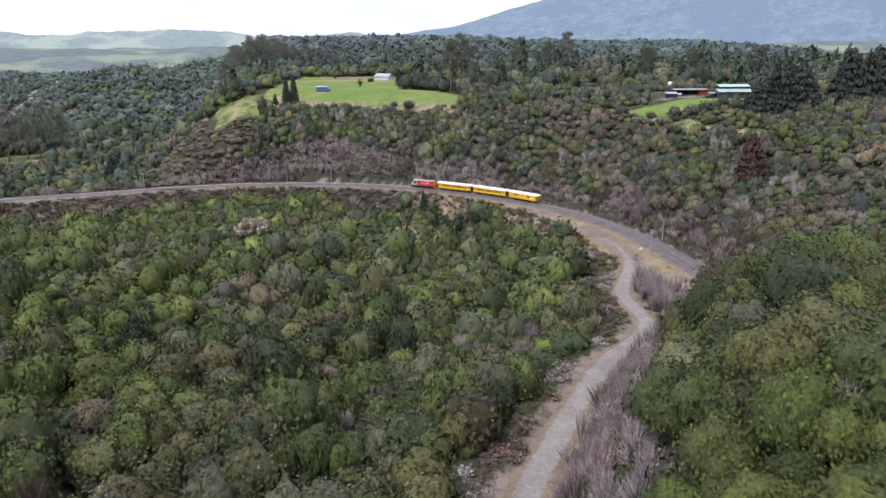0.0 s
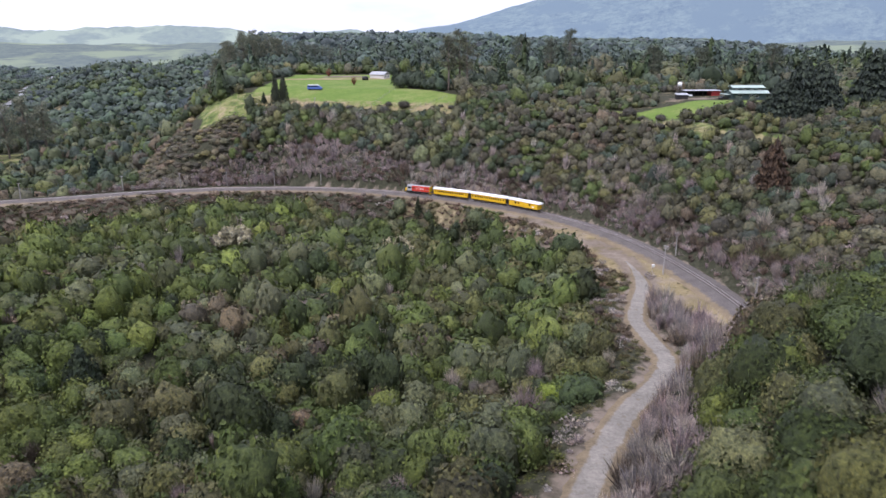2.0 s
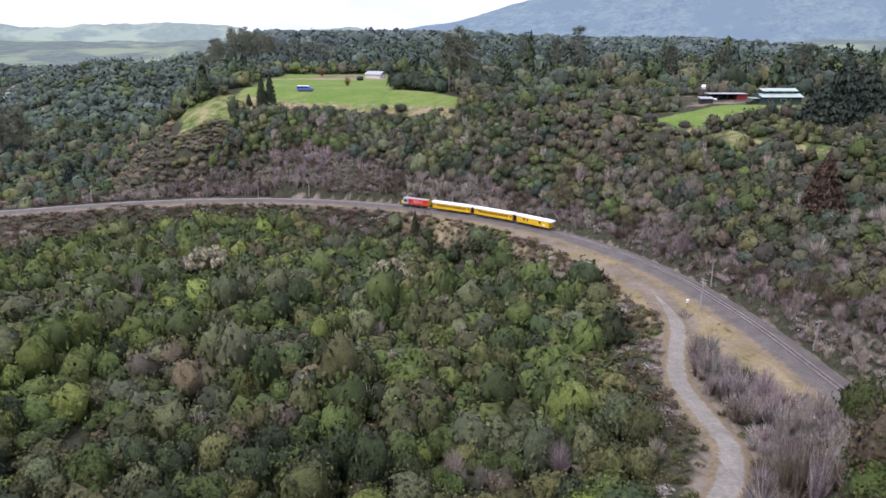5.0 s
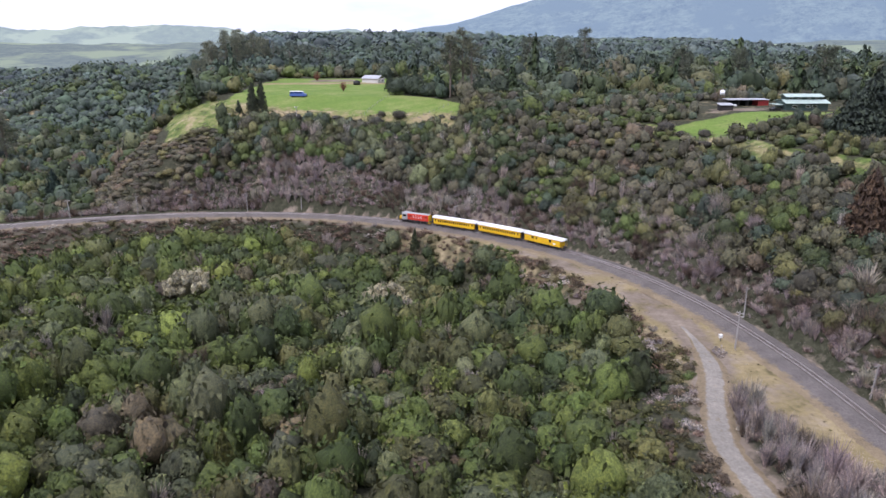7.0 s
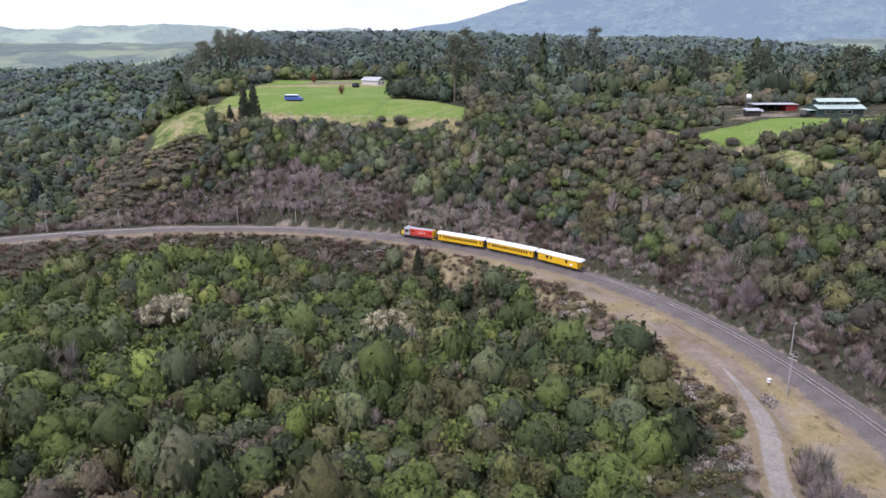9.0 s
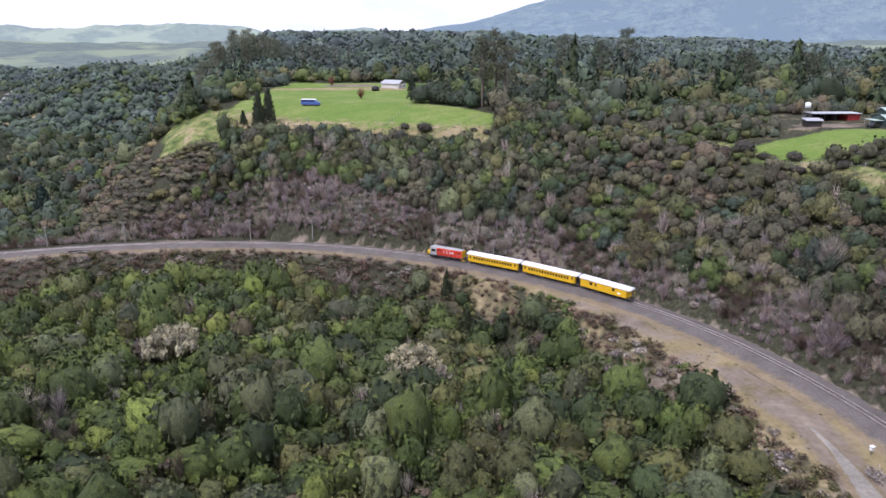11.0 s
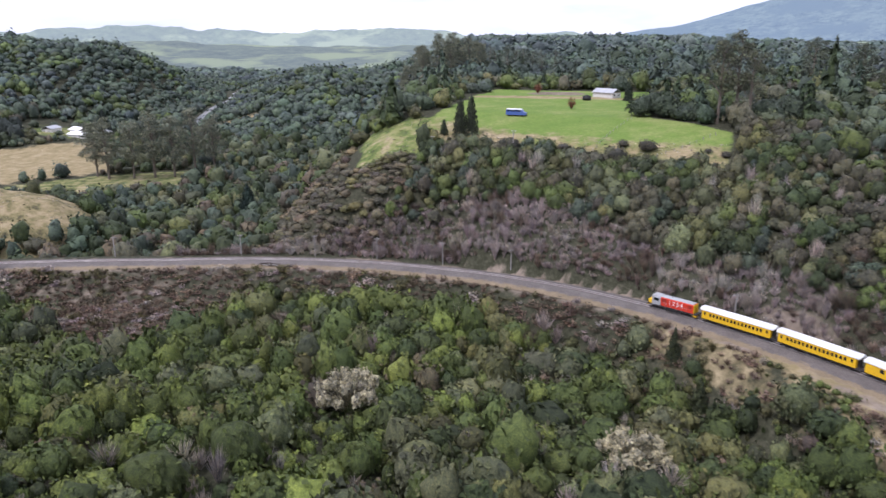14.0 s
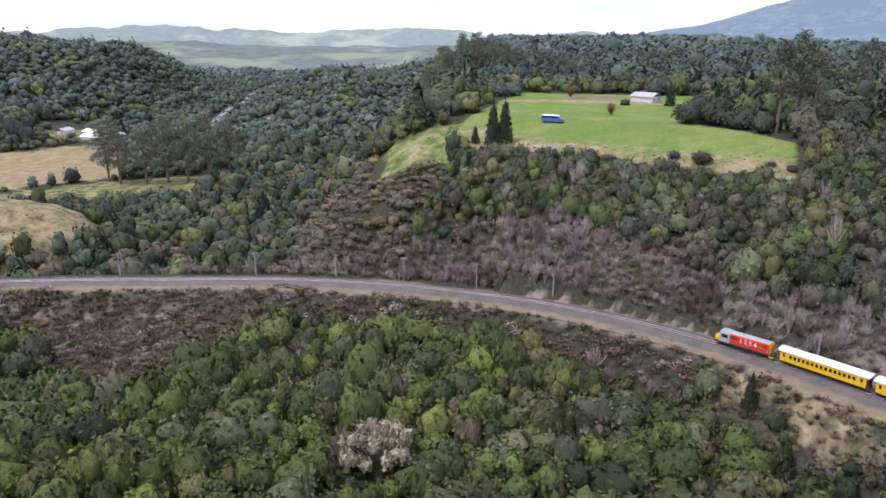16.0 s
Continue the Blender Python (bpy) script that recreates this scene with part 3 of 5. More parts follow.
# "far" puts distance haze into leaf colour as extra blue, "wood" a little
PALETTE = {
    "green": (0.072, 0.100, 0.027), "lime": (0.108, 0.138, 0.032), "deep": (0.038, 0.056, 0.023), "olive": (0.104, 0.104, 0.042), "bracken": (0.175, 0.142, 0.088),
    "grey_green": (0.114, 0.126, 0.068), "brown": (0.130, 0.100, 0.072), "twig": (0.40, 0.36, 0.33),
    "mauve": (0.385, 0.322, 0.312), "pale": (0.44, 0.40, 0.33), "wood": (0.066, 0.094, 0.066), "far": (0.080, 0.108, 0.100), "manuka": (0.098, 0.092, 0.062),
    "fern": (0.205, 0.145, 0.112), "earth": (0.090, 0.066, 0.050)}


def hash01(i, k, salt):
    return np.modf(np.abs(np.sin(i * 127.1 + k * 311.7 + salt * 74.7) * 43758.5453))[0]


def clumps(x, y, step):
    """Two chance numbers for each plant, shared by all plants of its clump."""
    ix, iy = np.floor(x / step), np.floor(y / step)
    best, a, b = np.full(len(x), 1e9), np.zeros(len(x)), np.zeros(len(x))
    for dx in (-1, 0, 1):
        for dy in (-1, 0, 1):
            i, k = ix + dx, iy + dy
            d = (x - (i + hash01(i, k, 1)) * step) ** 2 + (y - (k + hash01(i, k, 2)) * step) ** 2
            hit = d < best
            best = np.where(hit, d, best)
            a, b = np.where(hit, hash01(i, k, 3), a), np.where(hit, hash01(i, k, 4), b)
    return a, b


def tints(names, weights, field, species, shade):
    """A hue for each plant: most plants of a clump are of one sort, and the field shifts the choice over the land."""
    w = np.cumsum(np.array(weights, float) / sum(weights))
    n = len(field)
    u = np.clip(np.where(rng.random(n) < 0.72, species, rng.random(n)) + (field - 0.5) * 0.3, 0, 0.999)
    k = np.searchsorted(w, u)
    colours = np.array([PALETTE[c] for c in names])
    mean = (colours * np.array(weights, float)[:, None]).sum(0) / sum(weights)
    got = colours[np.minimum(k, len(names) - 1)] * 0.82 + mean * 0.18
    return got * (0.82 + 0.36 * shade[:, None]) * rng.uniform(0.88, 1.14, (n, 1)) * rng.uniform(0.95, 1.05, (n, 3))


def field01(x, y, scale, seed):
    v = wavy(x, y, scale, seed) * 0.5 + wavy(x, y, scale * 0.31, seed + 4) * 0.35
    return np.clip(0.5 + v, 0, 1)


def scrub_width(sj):
    """How far the open bank reaches from the rails on the inner side."""
    west = np.interp(TRACK[sj, 0], [-235, -205, -160, -134, -112, -60, -12], [6, 9, 13, 14, 15, 15, 14])
    return np.where(TRACK[sj, 0] < -12, west, np.interp(TRACK[sj, 1], [50, 120, 150, 185, 230, 275, 300], [7, 8, 19, 27, 25, 17, 14]))


def view_margin(x, y):
    """Metres inside (positive) or outside the plan wedge of land that is overlooked from the flight line."""
    left = np.maximum(0.66 * (y + 20) + 10, 1.22 * (y - 140) + 36)
    right = 0.66 * (y + 20) + 12
    return np.minimum(x + left, right - x)


# places kept free for single trees
KEEP = np.array([(-66, 118, 5), (134, 322, 14), (107, 328, 6), (4, 398, 5), (12, 403, 5), (-43, 487, 9), (-75, 245, 6.5), (-17, 243, 7.5), (-10, 281, 3), (-4.5, 269, 3), (-36, 150, 3.5), (18, 103, 3.5), (100, 213, 4), (-87, 384, 4), (-219, 443, 6), (128, 267, 10), (150, 270, 10), (168, 284, 9),
                 (62, 189, 4), (-131, 313, 5), (31, 225, 7), (38, 215, 6)])


def kept_free(x, y):
    ok = np.ones(len(x), bool)
    for kx, ky, r in KEEP:
        ok &= np.hypot(x - kx, y - ky) > r
    return ok


P_CLOSE = [leafy(1050, 0.048, k, f, 0.62, BALL_FINE) for k, f in ((12, 1.0), (9, 0.8), (15, 1.1), (11, 0.9))]
P_NEAR = [leafy(450, 0.076, k, f, 0.62, BALL) for k, f in ((11, 1.0), (8, 0.8), (15, 1.15), (10, 0.9), (7, 1.0), (13, 1.05))]
P_MID = [leafy(124, 0.118, k, f, 0.62, BALL) for k, f in ((9, 1.0), (7, 0.8), (12, 1.2), (8, 0.95))]
P_LOW = [leafy(60, 0.135, k, f, 0.62, BALL) for k, f in ((8, 1.0), (6, 1.3), (9, 0.9))]
P_FAR = [leafy(48, 0.165, 8, f, 0.45) for f in (1.0, 1.3, 0.9)]
P_CANOPY = [leafy(24, 0.20, 7, f, 0.45) for f in (1.0, 1.2, 0.85)]
P_FUZZ = [join([sprig(12, 0.07), twiggy(118, 0.024, w, h)]) for w, h in ((0.8, 1.2), (0.5, 1.6), (0.85, 1.0), (0.6, 1.4))]
P_FERN = [join([sprig(54, 0.15), twiggy(64, 0.045, 1.0, h)]) for h in (0.8, 1.0, 0.65)]
P_TUFT = [twiggy(26, 0.07, 0.9, 0.8), twiggy(22, 0.08, 0.8, 1.0)]
P_TINY = [join([(ICO_V * (1 + rng.uniform(-0.2, 0.2, (len(ICO_V), 1))) * (0.55, 0.55, 0.62) + (rng.uniform(-0.4, 0.4), rng.uniform(-0.4, 0.4), rng.uniform(0.4, 0.75)), ICO_F) for _ in range(2)] + [sprig(16, 0.22)]) for _ in range(4)]
P_CONE = [conical(60, 0.30, 2.2) for _ in range(3)]
T_NEAR = [twiggy(300, 0.016), twiggy(260, 0.018, 0.6, 1.7), twiggy(320, 0.015, 0.85, 1.2)]
T_BIG = [twiggy(380, 0.011, 0.9, 1.05), twiggy(340, 0.012, 0.8, 1.25)]
T_MID = [twiggy(110, 0.030), twiggy(100, 0.033, 0.6, 1.7), twiggy(110, 0.030, 0.85, 1.2)]


def sow(name, label, x, y, protos, rad, tall, names, weights, field, material=None, category="bush", clump=9.0, lift=0.5):
    n = len(x)
    if not n:
        return
    species, shade = clumps(x, y, clump)
    swell = clumps(x + 57.0, y - 31.0, clump * 1.3)[0]
    r = rng.uniform(*rad, n) * rng.choice([0.7, 0.9, 1.0, 1.15, 1.4], n)
    h = r * rng.uniform(*tall, n) * (1 - lift * 0.45 + lift * swell)
    plant_mass(name, protos, x, y, land(x, y) - 0.15 * r, r, h, tints(names, weights, field, species, shade), rng.integers(0, len(protos), n), material or M_LEAF, label, category)


# inner side of the curve: the bushy gully, the knoll and the road's edges
sx, sy = scatter(-260, 130, 12, 322, 3.9)
m = view_margin(sx, sy) > -22
sx, sy = sx[m], sy[m]
sd, sj = near_line(TRACK, sx, sy)
srd, _ = near_line(ROAD, sx, sy)
east = sx - np.interp(sy, ROAD[:, 1], ROAD[:, 0])
width = np.where(ravine(sx, sy) > 2.5 * wavy(sx, sy, 8), 62.0, scrub_width(sj))
bank_scrub = (sd < -7.5) & (-sd <= width + 3 * wavy(sx, sy, 7)) & (np.abs(srd) > 4.5) & (sd > -64)
strip = (np.abs(srd) > 3.6) & (np.abs(srd) < 8.5 + 5 * np.exp(-((sy - 165) / 30) ** 2) + 2 * wavy(sx, sy, 9)) & (sy < 190)
purple = (east > 3) & (east < np.interp(sy, [20, 60, 110, 150, 165], [13, 14, 17, 16, 8]) + 3 * wavy(sx, sy, 8)) & (sy < 165) & (sd < -12)
bushy = (sd < -7) & ~bank_scrub & ~strip & ~purple & (np.abs(srd) > 5) & kept_free(sx, sy) & (-sd > width)
openness = field01(sx, sy, 15, 9.0)
bushy &= (openness > 0.16) | (rng.random(len(sx)) < 0.4)
u = field01(sx, sy, 19, 2.0)
bare = bushy & (rng.random(len(sx)) < 0.05 + 0.24 * (field01(sx, sy, 12, 6.0) > 0.68))
leaf = bushy & ~bare
near = sy < 135
margin = view_margin(sx, sy)
MIXED = (["brown", "olive", "grey_green", "deep", "green", "lime", "green", "grey_green", "olive"], [0.3, 2.4, 2.4, 2.0, 3.6, 3.0, 3.0, 1.8, 2.4])
BRIGHT = (["brown", "grey_green", "deep", "green", "lime", "green", "lime", "olive"], [0.3, 2, 1.4, 4, 3.2, 2.5, 2.2, 2.6])
close = (sy < 112) & (east > 10) & (margin > 0)
for tag_, sel, protos in (("close", leaf & close, P_CLOSE), ("near", leaf & near & ~close & (margin > 0), P_NEAR), ("mid", leaf & ~near & (margin > 0), P_MID), ("rim", leaf & (margin <= 0), P_FAR)):
    k = np.where(sel)[0]
    for west, mixed in ((False, MIXED), (True, BRIGHT)):
        kk = k[((sx[k] < -62 - 8 * wavy(sx[k], sy[k], 20)) | (east[k] > 8) & (sy[k] < 170)) == west]
        sow("gully_bush", "dense mixed native bush with rounded green crowns", sx[kk], sy[kk], protos, (1.9, 3.9), (1.0, 1.7), *mixed, u[kk], clump=7.5, lift=0.8)
ux, uy = scatter(-260, 130, 12, 322, 2.5)
ud, uj = near_line(TRACK, ux, uy)
urd, _ = near_line(ROAD, ux, uy)
uw = np.where(ravine(ux, uy) > 2.5 * wavy(ux, uy, 8), 62.0, scrub_width(uj))
k = np.where((-ud > uw + 2) & (ud < 0) & (np.abs(urd) > 8) & (view_margin(ux, uy) > -5) & ((uy < 240) & (rng.random(len(ux)) < 0.36) | (uy >= 240) & (ux > -80) & (rng.random(len(ux)) < 0.85)))[0]
sow("undergrowth", "low ferns, seedlings and brown undergrowth between the bushes", ux[k], uy[k], P_FAR + P_FAR + P_FUZZ[:1], (0.9, 1.8), (0.9, 1.6), ["deep", "manuka", "green", "deep", "fern", "brown", "olive"], [2.5, 2, 3, 2, 0.6, 0.7, 1.6], field01(ux[k], uy[k], 10, 8.0))
for sel, protos in ((bare & near, T_NEAR), (bare & ~near, T_MID)):
    k = np.where(sel)[0]
    sow("bare_shrubs", "leafless grey and brown shrubs among the green bush", sx[k], sy[k], protos, (1.9, 3.0), (1.0, 1.4), ["brown", "twig", "mauve", "pale"], [2, 3, 1.5, 1], u[k], M_TWIG, "shrub")

# finer scrub: purple-grey thicket by the road, dead scrub on the banks, roadside weeds
fx, fy = scatter(-260, 130, 15, 322, 1.9)
m = view_margin(fx, fy) > -8
fx, fy = fx[m], fy[m]
fd, fj = near_line(TRACK, fx, fy)
frd, _ = near_line(ROAD, fx, fy)
feast = fx - np.interp(fy, ROAD[:, 1], ROAD[:, 0])
fwidth = np.where(ravine(fx, fy) > 2.5 * wavy(fx, fy, 8), 62.0, scrub_width(fj))
thicket = (feast > 3.4) & (feast < np.interp(fy, [20, 60, 110, 150, 165], [13, 14, 17, 16, 8]) + 3 * wavy(fx, fy, 8)) & (fy < 166) & (fd < -12)
k = np.where(thicket & (rng.random(len(fx)) < 0.85))[0]
sow("bare_thicket", "purple-grey leafless thicket beside the gravel road", fx[k], fy[k], T_MID + P_FUZZ[:1], (1.5, 2.6), (1.1, 1.6), ["mauve", "twig", "brown"], [4, 3, 1], field01(fx[k], fy[k], 9, 1.0), M_TWIG, "shrub")
edge_in = np.where(TRACK[fj, 0] < -12, 7.5, np.interp(TRACK[fj, 1], [120, 150, 185, 230, 275, 300], [8, 15, 21, 17, 10, 7.5]))
dead = (fd < -edge_in) & (-fd <= fwidth + 2 + 3 * wavy(fx, fy, 7)) & (np.abs(frd) > 4)
dead &= rng.random(len(fx)) < np.where(TRACK[fj, 0] < -12, 0.95, 0.85)
lush = dead & (TRACK[fj, 0] > -12) & (field01(fx, fy, 9, 12.0) > 0.56)
k = np.where(lush)[0]
sow("bank_growth", "low green and straw growth on the railway bank", fx[k], fy[k], P_FAR + P_FUZZ[:1], (0.7, 1.5), (0.6, 1.0), ["olive", "green", "brown", "olive"], [3, 3, 2, 2], field01(fx[k], fy[k], 7, 3.0))
k = np.where(dead & ~lush)[0]
sow("dead_scrub", "dead mauve and straw scrub on the railway embankment", fx[k], fy[k], P_FERN + P_FUZZ[:1], (1.2, 2.1), (0.5, 0.9), ["olive", "brown", "fern", "mauve", "fern", "brown", "olive", "twig"], [1.5, 3, 3.5, 2.0, 2, 1.5, 1.2, 0.8], field01(fx[k], fy[k], 11, 3.0), M_TWIG, "shrub")
verge = (np.abs(frd) > 3.0) & (np.abs(frd) < 9 + 5 * np.exp(-((fy - 165) / 30) ** 2) + 2 * wavy(fx, fy, 9)) & (fy < 190) & (feast < 3.4) & (rng.random(len(fx)) < 0.9)
k = np.where(verge)[0]
sow("roadside_weeds", "straw-brown weeds and low dead fern along the gravel road", fx[k], fy[k], P_FERN, (0.8, 1.6), (0.4, 0.8), ["brown", "fern", "twig", "mauve", "olive", "lime"], [3, 2, 1.0, 1.3, 2.4, 1], field01(fx[k], fy[k], 9, 7.0), M_TWIG, "weeds")

# far side of the line: dead scrub on the bank, close bush above it
ox, oy = scatter(-330, 220, 130, 470, 1.6)
od, oj = near_line(TRACK, ox, oy)
m = (od > 5.5) & (od < 16 + 12 * np.exp(-((ox + 62) / 48) ** 2) + 4 * wavy(ox, oy, 13)) & (view_margin(ox, oy) > -15) & (spur_side(ox, oy) > -62)
m &= rng.random(len(ox)) < 0.9
k = np.where(m)[0]
sow("bank_scrub", "dead mauve-brown scrub on the cutting above the rails", ox[k], oy[k], P_FUZZ, (1.3, 2.5), (0.85, 1.3), ["earth", "brown", "mauve", "fern", "mauve", "twig", "pale"], [1.0, 2.4, 4, 1, 3, 2.2, 1.2], np.clip(field01(ox[k], oy[k], 10, 2.0) + 0.3 * np.exp(-((ox[k] + 58) / 32) ** 2), 0, 1), M_TWIG, "shrub")
ox, oy = scatter(-420, 330, 130, 560, 3.05)
m = view_margin(ox, oy) > -18
ox, oy = ox[m], oy[m]
od, oj = near_line(TRACK, ox, oy)
ss = spur_side(ox, oy)
pa, pb = paddock(ox, oy)
scrub_line = 13 + 12 * np.exp(-((ox + 62) / 48) ** 2) + 4 * wavy(ox, oy, 13)
lawn_b = (paddock(ox, oy)[1] > 0.2) | ((ox > 98) & (ox < 165) & (oy > 300) & (oy < 352))
lawn_b |= (ox > 56) & (oy > 266) & (oy < 356) & (od > 44) & (rng.random(len(ox)) < 0.28)
lawn_b |= (np.abs(near_line(TERRACE, ox, oy)[0]) < 3.2 + 1.8 * wavy(ox, oy, 7)) & (oy < 376)
slope = (od > scrub_line) & (od < np.where(ox > 8, 150, 61) + 4 * wavy(ox, oy, 12)) & ((ox < 8) | (oy < 385)) & (pa < 0.3) & ~lawn_b & ~((ox < -102 + 6 * wavy(ox, oy, 11)) & (oy < 402)) & kept_free(ox, oy) & (ss > -8)
ou = field01(ox, oy, 23, 5.0)
k = np.where(slope & (ox < 25))[0]
sow("slope_bush", "grey-green native bush covering the hillside above the cutting", ox[k], oy[k], P_MID, (1.6, 2.7), (1.2, 1.9), ["manuka", "wood", "deep", "green", "manuka", "grey_green", "olive"], [2.5, 1.8, 2.4, 2.6, 2, 2.6, 2], ou[k])
for sel, protos in ((od < 44, P_MID), (od >= 44, P_LOW)):
    k = np.where(slope & (ox >= 25) & sel & (view_margin(ox, oy) > -8))[0]
    sow("slope_bush", "olive-brown manuka scrub covering the hillside", ox[k], oy[k], protos, (1.6, 2.7), (1.0, 1.6), ["brown", "manuka", "olive", "wood", "green", "manuka", "deep"], [0.8, 3.6, 2.8, 1.8, 2.6, 2.6, 2], ou[k])
k = np.where(slope & (rng.random(len(ox)) < 0.11) & (od < 48))[0]
sow("dead_trees", "leafless pale grey trees standing in the hillside bush", ox[k], oy[k], T_MID, (1.6, 2.6), (1.3, 1.9), ["twig", "pale", "mauve"], [3, 1, 2], ou[k], M_TWIG, "tree")
k = np.where((od > 9) & (od < 30) & (ox > 14) & (oy > 130) & (view_margin(ox, oy) > -6) & (field01(ox, oy, 14, 3.0) > 0.40) & (rng.random(len(ox)) < 0.30))[0]
sow("bare_bushes", "domed leafless grey-mauve bushes on the bank above the rails", ox[k], oy[k], T_BIG, (2.6, 4.2), (0.95, 1.4), ["mauve", "brown", "mauve", "twig"], [3, 2, 3, 1], ou[k], M_TWIG, "shrub")
flank = (ox < -98 + 6 * wavy(ox, oy, 11)) & (ss > -50) & (od > 8) & (oy < 402) & ((od < 47) | (ss < -9)) & (od > scrub_line - 4)
k = np.where(flank & (rng.random(len(ox)) < 0.9))[0]
sow("bracken", "brown-olive bracken and low scrub on the spur's flank", ox[k], oy[k], P_FAR, (2.1, 3.1), (0.5, 0.85), ["bracken", "manuka", "brown", "olive", "manuka"], [2, 3, 2, 1.5, 2], ou[k])
gx_, gy_ = scatter(-340, 200, 262, 420, 1.6)
gd, _ = near_line(TRACK, gx_, gy_)
gz = zones(gx_, gy_)
k = np.where((gz[:, 1] > 0.42) & (gd > 8) & (view_margin(gx_, gy_) > 0) & (rng.random(len(gx_)) < 0.5))[0]
sow("dry_tussock", "straw-coloured tussock grass on the open brows", gx_[k], gy_[k], P_TUFT, (0.5, 1.0), (0.35, 0.6), ["olive", "pale", "twig", "brown"], [3, 3, 1.5, 1], field01(gx_[k], gy_[k], 8, 4.0), M_TWIG, "grass")
wx, wy = scatter(30, 80, 140, 250, 1.3)
wd, wj = near_line(TRACK, wx, wy)
wr, _ = near_line(ROAD, wx, wy)
k = np.where((wd < -6) & (wd > -30) & (np.abs(wr) > 2.4) & (land(wx, wy) < 3.5) & (rng.random(len(wx)) < 0.30))[0]
sow("verge_grass", "short straw and green grass tufts beside the rails", wx[k], wy[k], P_TUFT, (0.3, 0.7), (0.3, 0.6), ["olive", "pale", "green", "brown"], [3, 2, 1.5, 2], field01(wx[k], wy[k], 6, 4.0), M_TWIG, "grass")
vx, vy = scatter(-560, -120, 296, 640, 6.2)
vd, _ = near_line(TRACK, vx, vy)
vs_ = spur_side(vx, vy)
knob_dry = np.exp(-((vx + 272) / 52) ** 2 - ((vy - 348) / 40) ** 2)
vf, vg = valley_fields(vx, vy)
fields = (vf > 0.3) | (vg > 0.3)
m = (view_margin(vx, vy) > -15) & (vs_ < -40) & (vd > 12) & (knob_dry < 0.66) & ~fields & ~((vx < -440) & (vx > -535) & (vy > 570)) & kept_free(vx, vy) | (view_margin(vx, vy) > -15) & ((vs_ >= -52) & (vs_ < -2) & (vy > 398))
k = np.where(m)[0]
sow("valley_bush", "dark green bush filling the valley below the spur", vx[k], vy[k], P_LOW, (2.9, 4.8), (1.1, 1.7), ["brown", "manuka", "deep", "wood", "green", "wood", "grey_green", "olive"], [0.6, 1, 3, 3, 2, 2, 2, 1], field01(vx[k], vy[k], 30, 1.0))

# woods behind the paddock and over the hills
tx, ty = scatter(-700, 900, 330, 900, 8.0)
td, _ = near_line(TRACK, tx, ty)
ta, tb = paddock(tx, ty)
tv = view_margin(tx, ty)
house_yard = (tx > 76) & (tx < 172) & (ty > 300) & (ty < 352)
m = (td > 64) & (spur_side(tx, ty) > -5) & (ta < 0.06) & ~house_yard & (tv > -30) & kept_free(tx, ty) & ((ty > 382) | (tx > 150) | ((tx > 10) & (tx < 62) & (ty > 352)))
m &= (np.abs(near_line(TERRACE, tx, ty)[0]) > 6)
m &= ~((tx > 80) & (tx < 175) & (ty < 352)) & ((tx > -106) | (ty > 396))
wu = field01(tx, ty, 45, 3.0)
near_w = m & (ty < 560)
k = np.where(near_w)[0]
sow("plateau_woods", "dark mixed trees along the plateau", tx[k], ty[k], P_LOW, (3.4, 5.6), (0.85, 1.4), ["deep", "wood", "green", "grey_green", "olive", "manuka"], [2, 4, 2.4, 2.0, 2, 1.5], wu[k], None, "woodland", 22.0)
k = np.where(near_w & (rng.random(len(tx)) < 0.16))[0]
sow("plateau_conifers", "dark conifers standing in the plateau woods", tx[k], ty[k], P_CONE, (3.0, 4.4), (1.3, 1.9), ["deep", "wood"], [2, 3], wu[k], None, "woodland")
k = np.where(m & ~near_w & (rng.random(len(tx)) < 0.55))[0]
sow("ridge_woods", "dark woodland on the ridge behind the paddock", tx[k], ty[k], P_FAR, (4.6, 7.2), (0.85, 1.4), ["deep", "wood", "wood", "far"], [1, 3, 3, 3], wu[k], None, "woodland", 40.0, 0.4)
tx, ty = scatter(-1500, 1500, 560, 1700, 19.5)
tv = view_margin(tx, ty)
ss = spur_side(tx, ty)
river_d, _ = near_line(RIVER, tx, ty)
m = (tv > -60) & ((ty > 880) | (ss < -5)) & (np.abs(river_d) > 15) & (valley_fields(tx, ty)[0] < 0.3) & ~((tx < -430) & (tx > -540) & (ty < 640)) & (rng.random(len(tx)) < 0.97)
k = np.where(m & ((tx >= -230) | (ty > 1300)))[0]
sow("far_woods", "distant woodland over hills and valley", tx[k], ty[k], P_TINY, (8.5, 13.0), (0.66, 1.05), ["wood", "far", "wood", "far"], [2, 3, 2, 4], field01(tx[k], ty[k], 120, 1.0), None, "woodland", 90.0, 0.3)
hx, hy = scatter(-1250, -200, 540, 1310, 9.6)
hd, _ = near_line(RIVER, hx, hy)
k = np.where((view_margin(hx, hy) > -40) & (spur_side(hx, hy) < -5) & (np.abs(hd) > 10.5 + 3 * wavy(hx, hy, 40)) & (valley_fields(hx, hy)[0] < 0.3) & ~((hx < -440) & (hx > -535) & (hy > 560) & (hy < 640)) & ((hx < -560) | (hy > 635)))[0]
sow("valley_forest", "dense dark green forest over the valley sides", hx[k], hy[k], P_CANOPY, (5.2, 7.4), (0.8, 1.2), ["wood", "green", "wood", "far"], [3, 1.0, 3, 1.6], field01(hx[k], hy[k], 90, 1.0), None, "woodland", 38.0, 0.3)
tx, ty = scatter(-320, 700, 640, 1150, 17.0)
